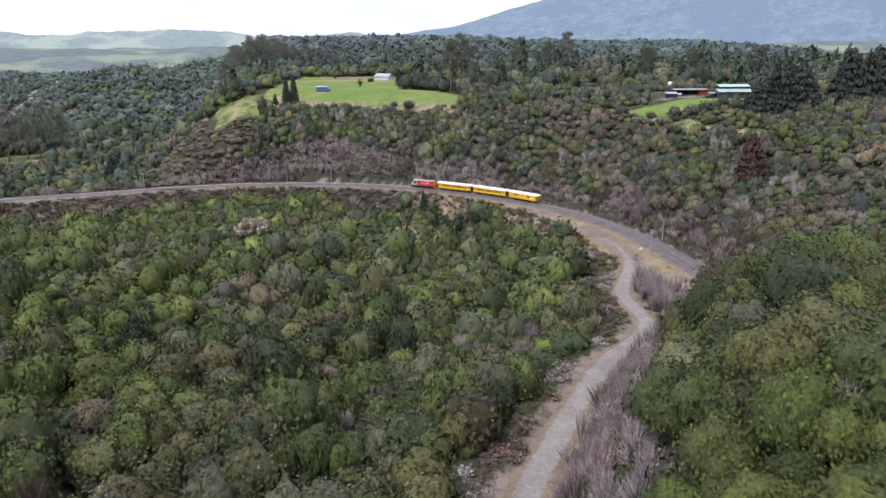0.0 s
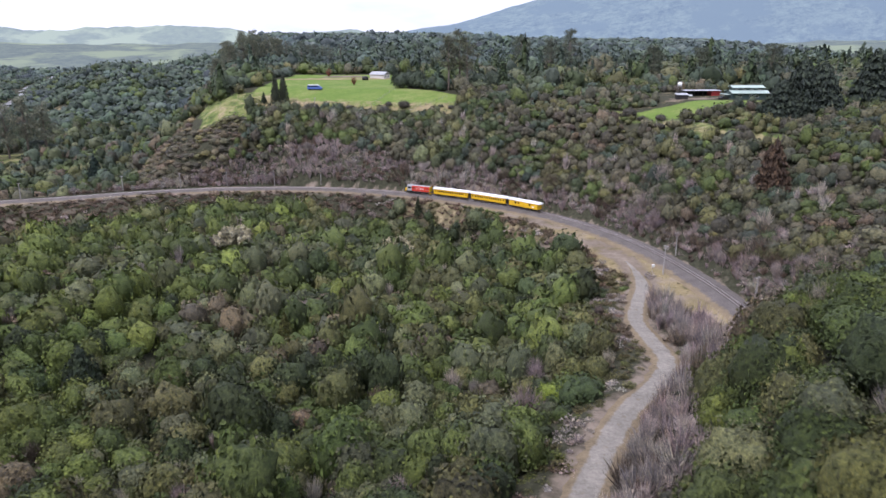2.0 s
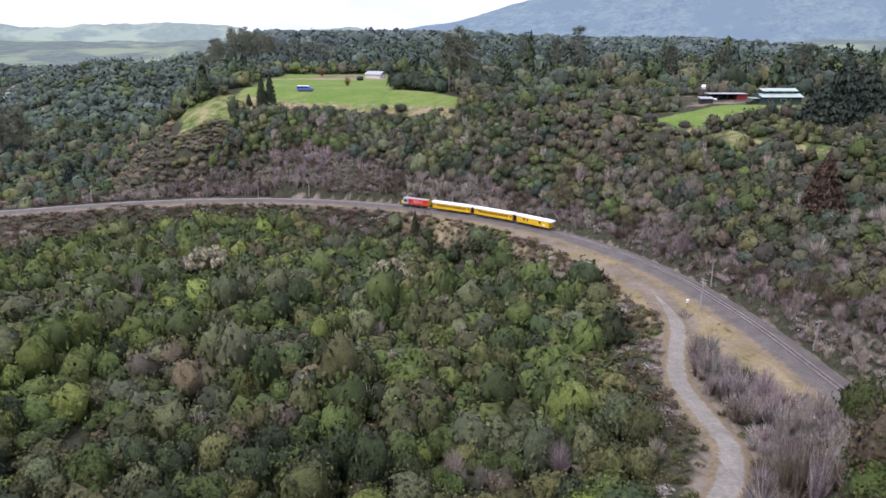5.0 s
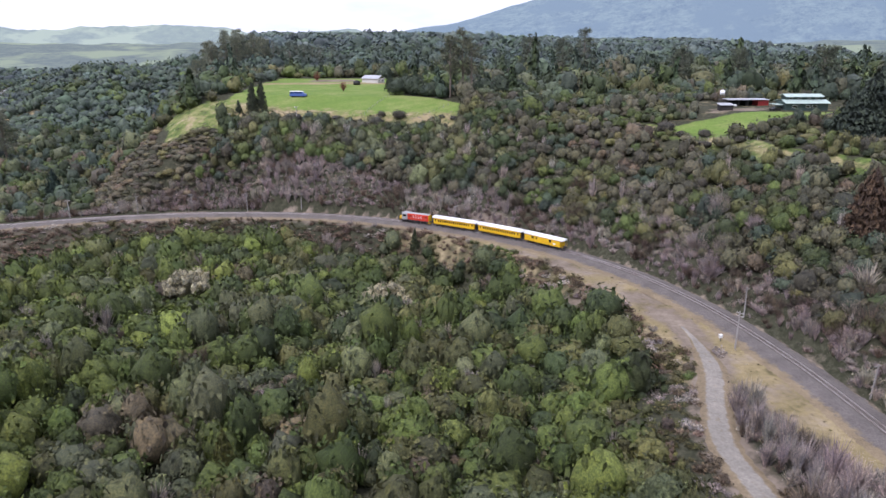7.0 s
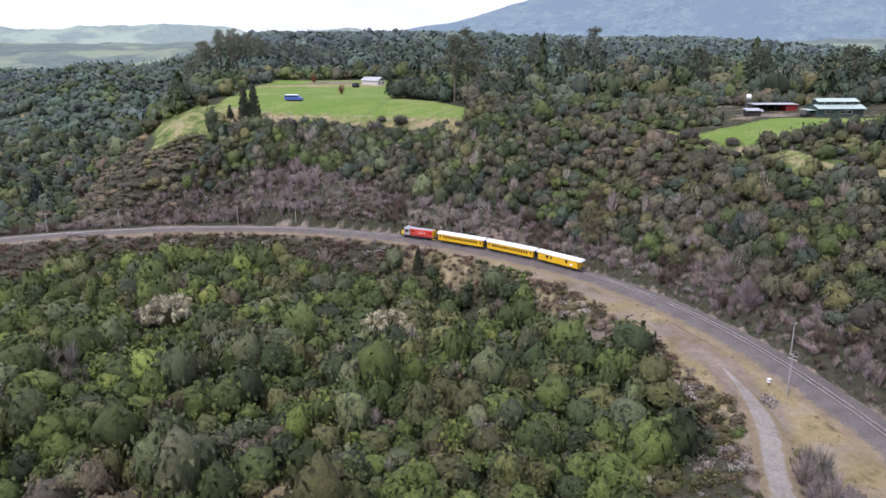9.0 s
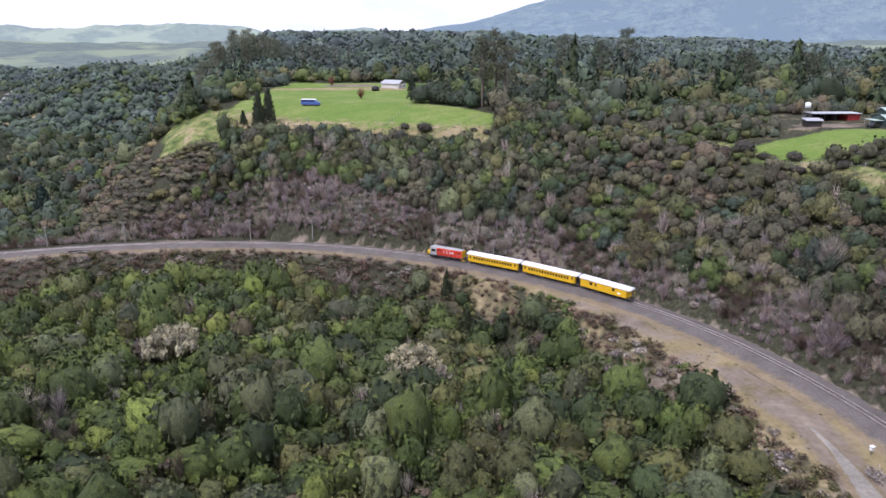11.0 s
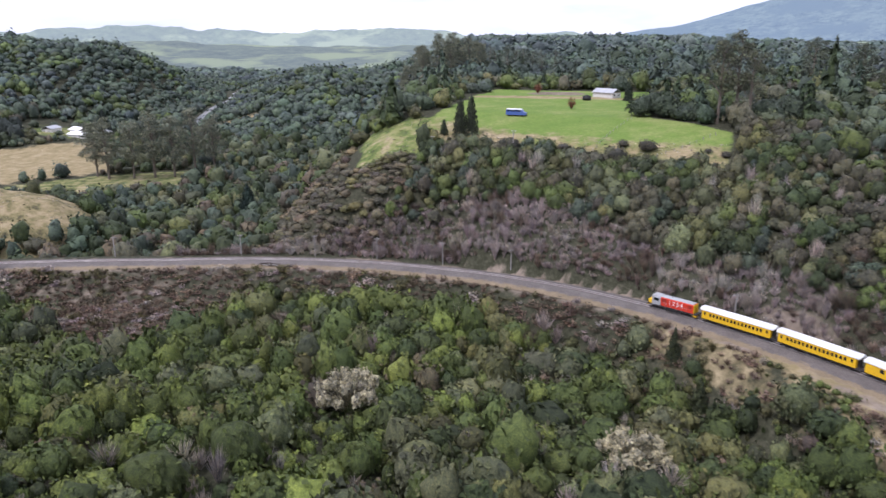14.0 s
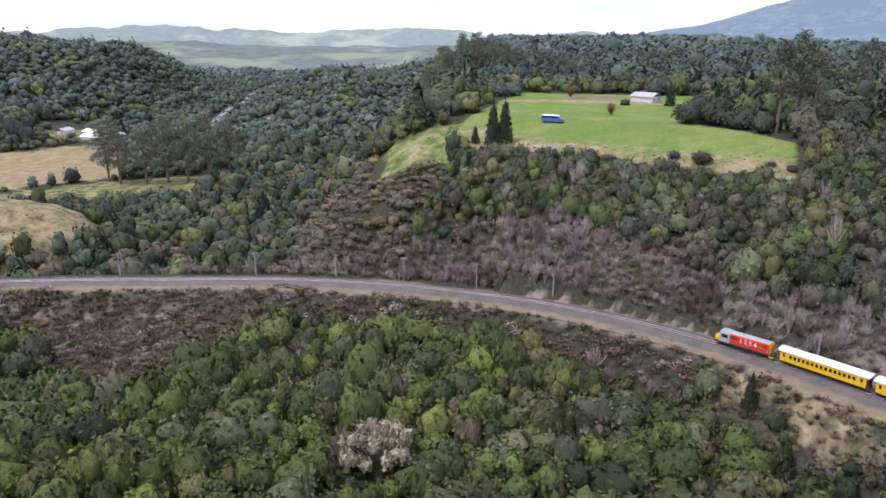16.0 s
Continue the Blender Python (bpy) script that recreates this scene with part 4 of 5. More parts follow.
k = np.where((view_margin(tx, ty) > -30) & (spur_side(tx, ty) > 0) & (rng.random(len(tx)) < 0.22))[0]
sow("ridge_conifers", "pointed dark conifers rising out of the ridge woods", tx[k], ty[k], P_CONE, (2.6, 3.8), (0.9, 1.5), ["deep", "wood", "far"], [2, 3, 1], field01(tx[k], ty[k], 60, 2.0), None, "woodland", 60.0)
tx, ty = scatter(-2600, 2600, 1700, 3300, 52.0)
k = np.where((view_margin(tx, ty) > -60) & ((spur_side(tx, ty) > 0) | (wavy(tx, ty, 160, 2.0) > 0.5)))[0]
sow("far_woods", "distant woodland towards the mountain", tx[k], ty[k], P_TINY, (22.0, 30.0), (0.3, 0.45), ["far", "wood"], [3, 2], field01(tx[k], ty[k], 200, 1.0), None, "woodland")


# ---- river, railway line and road ----
def fade_of(n, values):
    """The fade of each point of a strip, the same row of values across it all along."""
    return {"fade": np.repeat(np.tile(np.array(values, float), n)[:, None], 3, axis=1)}


def ribbon(line, zs, profile):
    """A strip that follows a plan line: a cross profile of (offset to the left, height)."""
    t = np.gradient(line, axis=0)
    t /= np.linalg.norm(t, axis=1)[:, None]
    nrm = np.stack([-t[:, 1], t[:, 0]], 1)
    pr = np.array(profile, float)
    v = np.concatenate([line[:, None, :] + nrm[:, None, :] * pr[None, :, 0, None], (zs[:, None] + pr[None, :, 1])[..., None]], 2).reshape(-1, 3)
    n, k = len(line), len(pr)
    q = (np.arange(n - 1)[:, None] * k + np.arange(k - 1)[None, :]).ravel()
    return v, np.stack([q, q + k, q + k + 1, q + 1], 1)


M_WATER, _n, _l, _p = shader("river_water", 0.35, 0.4)
_t = noise_node(_n, _l, 0.08, 4.0)
_l.new(ramp(_n, _l, _t.outputs["Fac"], (0.42, (0.05, 0.058, 0.055)), (0.60, (0.15, 0.14, 0.12))).outputs["Color"], _p.inputs["Base Color"])
v, f = ribbon(RIVER, land(RIVER[:, 0], RIVER[:, 1]) + 0.9, [(5.5, -0.7), (2.8, 0), (-2.8, 0), (-5.5, -0.7)])
tagged(new("water", mesh_from("water", v, f, M_WATER)), "shallow pale river with gravel bars in the valley", "river", kind="structure")

TZ = track_z(TRACK[:, 0])
M_RAIL = plain("rail_steel", (0.40, 0.37, 0.35), 0.4, 0.3, 8.0, 0.5, (0.16, 0.08, 0.045))
M_SLEEPER = plain("sleeper_timber", (0.10, 0.082, 0.068), 0.9, 0, 4.0, 0.5, (0.16, 0.145, 0.13))
railway = thing("railway_track", Matrix(), "single narrow gauge railway line curving on grey ballast", "railway track")
railway["kind"] = "structure"
v, f = ribbon(TRACK, TZ, [(4.6, -0.42), (3.8, -0.24), (2.8, -0.08), (1.75, 0.16), (0, 0.17), (-1.75, 0.16), (-3.2, -0.08), (-4.8, -0.16), (-6.2, -0.20), (-7.6, -0.34)])
v[:, 2] += rng.normal(0, 0.02, len(v))
part_np("ballast", v, f, M_BALLAST, railway, "grey stone ballast", attrs=fade_of(len(TRACK), (0.4, 0.3, 0.1, 0, 0, 0, 0.16, 0.40, 0.68, 1)))
for off in (0.56, -0.56):
    v, f = ribbon(TRACK, TZ, [(off - 0.07, 0.22), (off - 0.035, 0.25), (off - 0.035, 0.40), (off + 0.035, 0.40), (off + 0.035, 0.25), (off + 0.07, 0.22)])
    part_np("rail", v, f, M_RAIL, railway, "worn steel rail", False)
sl = spline(np.column_stack([TRACK[::6], TZ[::6]]), 0.66)
st = np.gradient(sl[:, :2], axis=0)
st /= np.linalg.norm(st, axis=1)[:, None]
sn = np.stack([-st[:, 1], st[:, 0]], 1)
half = rng.uniform(1.0, 1.12, len(sl))[:, None]
corner = []
for a, b in ((1, 1), (1, -1), (-1, -1), (-1, 1)):
    corner.append(np.column_stack([sl[:, :2] + sn * half * a + st * 0.11 * b, sl[:, 2] + 0.225]))
sv = np.stack(corner + [c - (0, 0, 0.15) for c in corner], 1).reshape(-1, 3)
base = np.arange(len(sl))[:, None, None] * 8
sf = (base + np.array([[0, 3, 2, 1], [0, 1, 5, 4], [1, 2, 6, 5], [2, 3, 7, 6], [3, 0, 4, 7]])[None]).reshape(-1, 4)
slp = part_np("sleepers", sv, sf, M_SLEEPER, railway, "weathered timber sleepers", False)
slp["kind"] = "stuff"
ROAD = ROAD[ROAD[:, 1] < 203]
rzs = land(ROAD[:, 0], ROAD[:, 1]) + 0.14
rzs = np.convolve(np.pad(rzs, 4, mode="edge"), np.ones(9) / 9, "valid")
wob = 0.35 * np.sin(np.arange(len(ROAD)) * 0.13)
prof = [(3.3, -0.40), (2.1, -0.02), (1.5, 0.05), (0.8, 0.0), (0.3, 0.08), (-0.3, 0.08), (-0.8, 0.0), (-1.5, 0.05), (-2.1, -0.02), (-3.3, -0.40)]
v, f = ribbon(ROAD, rzs + 0.16, prof)
v = v.reshape(len(ROAD), len(prof), 3)
taper = 1 - smooth(180, 202, ROAD[:, 1])
mid = v.mean(1, keepdims=True)
v[:, :, :2] = mid[:, :, :2] + (v[:, :, :2] - mid[:, :, :2]) * (0.25 + 0.75 * taper)[:, None, None]
v[:, :, 2] -= 0.30 * (1 - taper)[:, None]
v[:, 0, :2] += np.stack([wob, -wob], 1) * 0.5
v[:, -1, :2] += np.stack([-wob, wob], 1) * 0.5
tagged(new("road", mesh_from("road", v.reshape(-1, 3), f, M_GRAVEL, True, fade_of(len(ROAD), (1, 0.72, 0.34, 0.05, 0.24, 0.24, 0.05, 0.34, 0.72, 1)))), "pale gravel farm road winding down to the railway", "road", kind="structure")


# ---- train ----
M_YELLOW = plain("yellow_paint", (0.72, 0.43, 0.012), 0.35, 0, 3.0, 0.12)
M_WHITE = plain("white_roof_paint", (0.82, 0.82, 0.80), 0.45, 0, 2.0, 0.08, (0.5, 0.47, 0.42))
M_RED = plain("red_paint", (0.56, 0.040, 0.018), 0.35, 0, 3.0, 0.15)
M_GREY = plain("grey_paint", (0.36, 0.37, 0.37), 0.45, 0, 3.0, 0.3)
M_DARK = plain("dark_underframe", (0.030, 0.028, 0.027), 0.8, 0, 5.0, 0.4)
M_STEEL = plain("worn_steel", (0.25, 0.24, 0.23), 0.4, 0.8, 6.0, 0.3)
M_GLASS = bpy.data.materials.new("dark_glass")
M_GLASS.use_nodes = True
_g = M_GLASS.node_tree.nodes["Principled BSDF"]
_g.inputs["Base Color"].default_value = (0.012, 0.014, 0.016, 1)
_g.inputs["Roughness"].default_value = 0.08
M_LAMP = plain("lamp_lens", (0.8, 0.8, 0.74), 0.2)

RUN = np.concatenate([[0], np.cumsum(np.linalg.norm(np.diff(TRACK, axis=0), axis=1))])


def on_track(s):
    """A point on top of the rails at a run of s metres."""
    x, y = np.interp(s, RUN, TRACK[:, 0]), np.interp(s, RUN, TRACK[:, 1])
    return Vector((x, y, float(track_z(x)) + 0.40))


def rail_pose(s_mid, reach):
    """Pose of a vehicle whose bogies stand reach metres before and behind its middle; its +y points towards the train's head."""
    a, b = on_track(s_mid - reach), on_track(s_mid + reach)
    y = (a - b).normalized()
    x = y.cross(Vector((0, 0, 1))).normalized()
    z = x.cross(y)
    m = Matrix((x, y, z)).transposed().to_4x4()
    m.translation = (a + b) / 2
    return m


def bogie(parent, y, base=2.1):
    bm = bmesh.new()
    for sx_ in (-0.86, 0.86):
        box(bm, sx_ - 0.07, y - base / 2 - 0.45, 0.38, sx_ + 0.07, y + base / 2 + 0.45, 0.66, 0.04)
    box(bm, -0.8, y - 0.25, 0.42, 0.8, y + 0.25, 0.72, 0.05)
    frame_ = part("bogie", bm, M_DARK, parent, "dark steel bogie frame")
    for yy in (y - base / 2, y + base / 2):
        bm = bmesh.new()
        rod(bm, (-0.7, yy, 0.42), (0.7, yy, 0.42), 0.07)
        for sx_ in (-0.56, 0.56):
            rod(bm, (sx_ - 0.06, yy, 0.42), (sx_ + 0.06, yy, 0.42), 0.42, seg=20)
        part("wheelset", bm, M_STEEL, frame_, "steel wheelset", True)


def coupler(parent, y, way):
    bm = bmesh.new()
    box(bm, -0.11, min(y, y + way * 0.55), 0.72, 0.11, max(y, y + way * 0.55), 0.94, 0.03)
    part("coupler", bm, M_DARK, parent)


def roof_outline(half, eave, crown, n=10):
    pts = [(half * math.cos(a), eave + (crown - eave) * math.sin(a) ** 0.8) for a in np.linspace(0, math.pi, n)]
    return [(half + 0.06, eave - 0.14)] + [(x * 1.04, z) for x, z in pts] + [(-half - 0.06, eave - 0.14)]


def window(parent, side, y, z0, z1, wide, half):
    x = side * (half + 0.004)
    bm = bmesh.new()
    for a, b, c, d in ((y - wide / 2 - 0.06, z0 - 0.06, y + wide / 2 + 0.06, z0), (y - wide / 2 - 0.06, z1, y + wide / 2 + 0.06, z1 + 0.06), (y - wide / 2 - 0.06, z0, y - wide / 2, z1), (y + wide / 2, z0, y + wide / 2 + 0.06, z1)):
        box(bm, min(x, x + side * 0.03), a, b, max(x, x + side * 0.03), c, d)
    w = part("window", bm, M_YELLOW, parent)
    bm = bmesh.new()
    box(bm, min(x, x + side * 0.012), y - wide / 2, z0, max(x, x + side * 0.012), y + wide / 2, z1)
    part("pane", bm, M_GLASS, w, "dark window pane")


def carriage(m, length, windows, label, van=False):
    half, hl = 1.32, length / 2
    car = thing("guards_van" if van else "railway_carriage", m, label, "carriage", "yellow carriages of the train")
    bm = bmesh.new()
    back = -hl + (1.0 if van else 0.55)
    front = hl - 0.55
    prism(bm, [(-half, 0.98), (-half, 3.02), (-half + 0.05, 3.12), (half - 0.05, 3.12), (half, 3.02), (half, 0.98)], back, front)
    part("body", bm, M_YELLOW, car, "yellow painted carriage body")
    bm = bmesh.new()
    prism(bm, roof_outline(half, 3.10, 3.72), -hl + 0.05, hl - 0.05)
    part("roof", bm, M_WHITE, car, "white curved roof", True)
    bm = bmesh.new()
    box(bm, -1.2, -hl, 0.72, 1.2, hl, 0.98, 0.03)
    box(bm, -1.0, -2.4, 0.36, 1.0, 1.6, 0.72, 0.05)
    part("underframe", bm, M_DARK, car)
    if not van:
        gap = (length - 4.6) / windows
        for side in (-1, 1):
            for i in range(windows):
                window(car, side, -hl + 2.3 + gap * (i + 0.5), 1.86, 2.62, gap * 0.62, half)
            for y in (-hl + 1.35, hl - 1.35):
                bm = bmesh.new()
                x = side * (half + 0.004)
                box(bm, min(x, x + side * 0.03), y - 0.38, 1.02, max(x, x + side * 0.03), y + 0.38, 2.95, 0.01)
                d = part("door", bm, M_YELLOW, car, "yellow side door")
                bm = bmesh.new()
                x += side * 0.032
                box(bm, min(x, x + side * 0.01), y - 0.24, 1.95, max(x, x + side * 0.01), y + 0.24, 2.7)
                part("pane", bm, M_GLASS, d)
    else:
        for side in (-1, 1):
            for y, w in ((3.9, 0.9), (2.4, 0.5), (-3.0, 0.8)):
                window(car, side, y, 1.95, 2.75, w, half)
            bm = bmesh.new()
            x = side * (half + 0.004)
            box(bm, min(x, x + side * 0.05), 0.0, 1.02, max(x, x + side * 0.05), 1.9, 2.95, 0.02)
            part("sliding_door", bm, M_YELLOW, car, "yellow sliding goods door")
            bm = bmesh.new()
            box(bm, min(x, x + side * 0.02), -5.2, 1.5, max(x, x + side * 0.02), -4.2, 2.0, 0.01)
            part("emblem", bm, M_WHITE, car, "pale painted emblem")
        for x in (-1.2, 1.2):
            bm = bmesh.new()
            rod(bm, (x, -hl + 0.1, 0.98), (x, -hl + 0.1, 3.1), 0.035)
            rod(bm, (x, -hl + 0.1, 1.9), (x, -hl + 1.0, 1.9), 0.025)
            part("handrail", bm, M_YELLOW, car)
    for y in ((-hl, hl) if not van else (hl,)):
        w = 1 if y > 0 else -1
        bm = bmesh.new()
        box(bm, -0.5, min(y - w * 0.55, y - w * 0.08), 1.0, 0.5, max(y - w * 0.55, y - w * 0.08), 3.0, 0.04)
        part("gangway", bm, M_DARK, car, "dark gangway bellows")
    for y in (-hl + 3.0, hl - 3.0):
        bogie(car, y)
    coupler(car, hl, 1)
    coupler(car, -hl, -1)
    return car


def locomotive(m):
    loco = thing("diesel_locomotive", m, "red diesel locomotive with grey cab and yellow ends", "locomotive")
    bm = bmesh.new()
    box(bm, -1.3, -6.7, 0.95, 1.3, 6.7, 1.22, 0.04)
    part("frame", bm, M_DARK, loco)
    bm = bmesh.new()
    prism(bm, [(-1.12, 1.2), (-1.12, 3.25), (-0.95, 3.42), (0.95, 3.42), (1.12, 3.25), (1.12, 1.2)], -5.7, 3.1)
    hood = part("hood", bm, M_RED, loco, "red long engine hood")
    for i in range(5):
        for side in (-1, 1):
            bm = bmesh.new()
            x = side * 1.125
            y = -4.9 + i * 0.42 if i < 2 else 0.9 + i * 0.42
            for k in range(6):
                box(bm, min(x, x + side * 0.03), y - 0.16, 2.3 + k * 0.14, max(x, x + side * 0.03), y + 0.16, 2.36 + k * 0.14)
            part("louvre", bm, M_DARK, hood, "dark louvred grille")
    bm = bmesh.new()
    prism(bm, [(-1.0, 3.425), (-0.9, 3.56), (0.9, 3.56), (1.0, 3.425)], -5.6, 3.1)
    for y in (-4.2, -2.4):
        rod(bm, (0, y, 3.5), (0, y, 3.66), 0.62, seg=20)
    rod(bm, (0, 0.6, 3.5), (0, 0.6, 3.85), 0.16)
    part("hood_roof", bm, M_GREY, loco, "silver-grey hood roof with fans")
    bm = bmesh.new()
    prism(bm, [(-1.3, 1.2), (-1.3, 3.2), (-1.05, 3.62), (1.05, 3.62), (1.3, 3.2), (1.3, 1.2)], 3.1, 5.4)
    cab = part("cab", bm, M_GREY, loco, "light grey driver's cab")
    for side in (-1, 1):
        bm = bmesh.new()
        x = side * 1.305
        box(bm, min(x, x + side * 0.02), 3.5, 2.25, max(x, x + side * 0.02), 4.9, 3.0, 0.01)
        part("window", bm, M_GLASS, cab, "dark cab side window")
        bm = bmesh.new()
        box(bm, side * 0.6 - 0.5, 5.4, 2.35, side * 0.6 + 0.5, 5.425, 3.1, 0.01)
        part("windscreen", bm, M_GLASS, cab, "dark cab windscreen")
        bm = bmesh.new()
        box(bm, side * 0.35 - 0.14, 6.52, 2.0, side * 0.35 + 0.14, 6.57, 2.2, 0.02)
        part("headlight", bm, M_LAMP, loco, "round headlight")
    bm = bmesh.new()
    prism(bm, [(-1.0, 1.2), (-1.0, 2.0), (-0.85, 2.25), (0.85, 2.25), (1.0, 2.0), (1.0, 1.2)], 5.4, 6.5)
    part("nose", bm, M_YELLOW, loco, "yellow low nose")
    for y in (-5.7, 6.7):
        bm = bmesh.new()
        box(bm, -1.25, y - (0.9 if y < 0 else 0.06), 0.55, 1.25, y + (0.0 if y < 0 else 0.0), 1.25 if y > 0 else 1.2, 0.03)
        part("buffer_beam", bm, M_YELLOW, loco, "yellow buffer beam")
    bm = bmesh.new()
    box(bm, -1.08, -5.86, 1.25, 1.08, -5.7, 3.35, 0.05)
    part("hood_end", bm, M_YELLOW, loco, "yellow hood end")
    bm = bmesh.new()
    box(bm, -1.15, -1.6, 0.35, 1.15, 1.6, 0.95, 0.12)
    part("fuel_tank", bm, M_DARK, loco)
    for side in (-1, 1):
        bm = bmesh.new()
        for y in np.arange(-5.4, 3.0, 1.4):
            rod(bm, (side * 1.27, y, 1.2), (side * 1.27, y, 2.15), 0.02, seg=6)
        rod(bm, (side * 1.27, -5.4, 2.15), (side * 1.27, 2.9, 2.15), 0.02, seg=6)
        part("handrail", bm, M_GREY, loco)
        for k, glyph in enumerate("1254"):
            fc = bpy.data.curves.new("digit", "FONT")
            fc.body, fc.size, fc.align_x, fc.align_y, fc.extrude = glyph, 1.45, "CENTER", "CENTER", 0.006
            tmp = bpy.data.objects.new("digit", fc)
            scene.collection.objects.link(tmp)
            me = bpy.data.meshes.new_from_object(tmp)
            bpy.data.objects.remove(tmp)
            me.materials.clear()
            me.materials.append(M_WHITE)
            num = new("digit", me)
            num.parent = hood
            num.matrix_basis = pose(side * 1.135, -1.0 + side * (k - 1.5) * 1.05, 2.42, 90, 0, 90 * side)
            tagged(num, "white painted running digit " + glyph)
    bogie(loco, 4.0, 2.4)
    bogie(loco, -4.0, 2.4)
    coupler(loco, 6.7, 1)
    coupler(loco, -6.6, -1)
    return loco


HEAD = float(np.interp(-16.0, TRACK[:, 0], RUN[:len(TRACK)]))
locomotive(rail_pose(HEAD + 6.9, 4.0))
carriage(rail_pose(HEAD + 14.4 + 9.1, 6.1), 18.0, 15, "yellow passenger carriage with white roof and dark windows")
carriage(rail_pose(HEAD + 33.2 + 9.1, 6.1), 18.0, 15, "yellow passenger carriage with white roof and dark windows")
carriage(rail_pose(HEAD + 52.0 + 8.0, 5.0), 15.6, 0, "yellow guard's van with white roof and open rear platform", True)

# ---- line side ----
M_POLE = plain("weathered_pole", (0.33, 0.31, 0.29), 0.9, 0, 3.0, 0.4)
M_PALE = plain("white_cabinet_paint", (0.75, 0.75, 0.72), 0.5, 0, 3.0, 0.15)


def ground_at(x, y):
    return float(land(np.array([x]), np.array([y]))[0])


def pole(x, y, tall, lean=0.0, arms=1, group="poles along the line", turn=20):
    p = thing("telegraph_pole", pose(x, y, ground_at(x, y) - 0.1, lean, lean * 0.5, turn), "weathered timber telegraph pole with a cross arm", "pole", group)
    bm = bmesh.new()
    rod(bm, (0, 0, -0.6), (0, 0, tall), 0.19, 0.13, 10)
    part("post", bm, M_POLE, p)
    for i in range(arms):
        bm = bmesh.new()
        box(bm, -0.9, 0.08, tall - 0.55 - 0.7 * i, 0.9, 0.20, tall - 0.42 - 0.7 * i, 0.01)
        arm = part("cross_arm", bm, M_POLE, p)
        for xx in (-0.8, -0.4, 0.4, 0.8):
            bm = bmesh.new()
            rod(bm, (xx, 0.14, tall - 0.42 - 0.7 * i), (xx, 0.14, tall - 0.28 - 0.7 * i), 0.045, 0.03, 8)
            part("insulator", bm, M_PALE, arm, "white insulator")


def beside(s_x, off):
    """A plan point off metres to the outer side of the line, where the line's x is s_x."""
    i = int(np.argmin(np.abs(TRACK[:, 0] - s_x) + (TRACK[:, 1] < 130) * 1e3))
    t = TRACK[i + 1] - TRACK[i - 1]
    t = t / np.linalg.norm(t)
    return TRACK[i, 0] - t[1] * off, TRACK[i, 1] + t[0] * off


for px_, lean in ((-187, 1.5), (-147, -1), (-122, 0.5), (-101, 0), (-79, -0.6), (-57, 0.4), (1, 0.5), (66, -1)):
    bx, by = beside(px_, 5.3)
    pole(bx, by, 7.2, lean)
bx, by = beside(73.2, 5.6)
pole(bx, by, 7.2, 2.0)
pole(62.0, 189.5, 8.6, -2.0, 2, turn=-60)
pole(-66, 372, 8.0, 1.0, 1, "poles in the paddock")
pole(-96, 372, 6.5, 1.0, 1, "poles in the paddock")

cab_ = thing("signal_cabinet", pose(60.2, 193.2, ground_at(60.2, 193.2), 0, 0, 25), "small white signal cabinet on a short post", "cabinet")
bm = bmesh.new()
rod(bm, (0, 0, -0.2), (0, 0, 0.9), 0.07)
part("post", bm, M_STEEL, cab_)
bm = bmesh.new()
box(bm, -0.32, -0.25, 0.85, 0.32, 0.25, 1.5, 0.03)
part("case", bm, M_PALE, cab_)
bm = bmesh.new()
box(bm, -0.38, -0.31, 1.5, 0.38, 0.31, 1.57, 0.02)
part("lid", bm, M_WHITE, cab_)

M_OLDTIMBER = plain("old_timber", (0.085, 0.07, 0.06), 0.95, 0, 4.0, 0.5)
bx, by = beside(-131, -6.2)
heap = thing("sleeper_stack", pose(bx, by, ground_at(bx, by) - 0.1, 0, 0, 3), "heap of old dark railway sleepers beside the track", "timber heap")
for i in range(34):
    bm = bmesh.new()
    box(bm, -1.05, -0.11, 0, 1.05, 0.11, 0.16, 0.015, pose(random.uniform(-5.5, 5.5), random.uniform(-0.8, 0.8), 0.1 + 0.15 * (i % 6), random.uniform(-6, 6), random.uniform(-5, 5), random.uniform(-25, 25)))
    part("sleeper", bm, M_OLDTIMBER if i % 7 else M_POLE, heap)

# ---- buildings and vehicles ----
M_GREENROOF = plain("pale_green_roof_iron", (0.42, 0.52, 0.46), 0.45, 0.1, 2.0, 0.2)
M_GREENWALL = plain("dark_green_weatherboard", (0.055, 0.085, 0.075), 0.7, 0, 2.0, 0.2)
M_GREYROOF = plain("grey_roof_iron", (0.42, 0.43, 0.44), 0.45, 0.2, 2.0, 0.25)
M_CREAM = plain("pale_wall_paint", (0.62, 0.60, 0.55), 0.7, 0, 2.0, 0.2)
M_REDIRON = plain("red_iron", (0.42, 0.045, 0.04), 0.6, 0, 2.0, 0.2)
M_BLUE = plain("blue_bus_paint", (0.075, 0.13, 0.36), 0.4, 0, 2.0, 0.15)
M_BLACK = plain("black_plastic", (0.02, 0.02, 0.02), 0.6)
M_TYRE = plain("tyre_rubber", (0.02, 0.02, 0.02), 0.85)


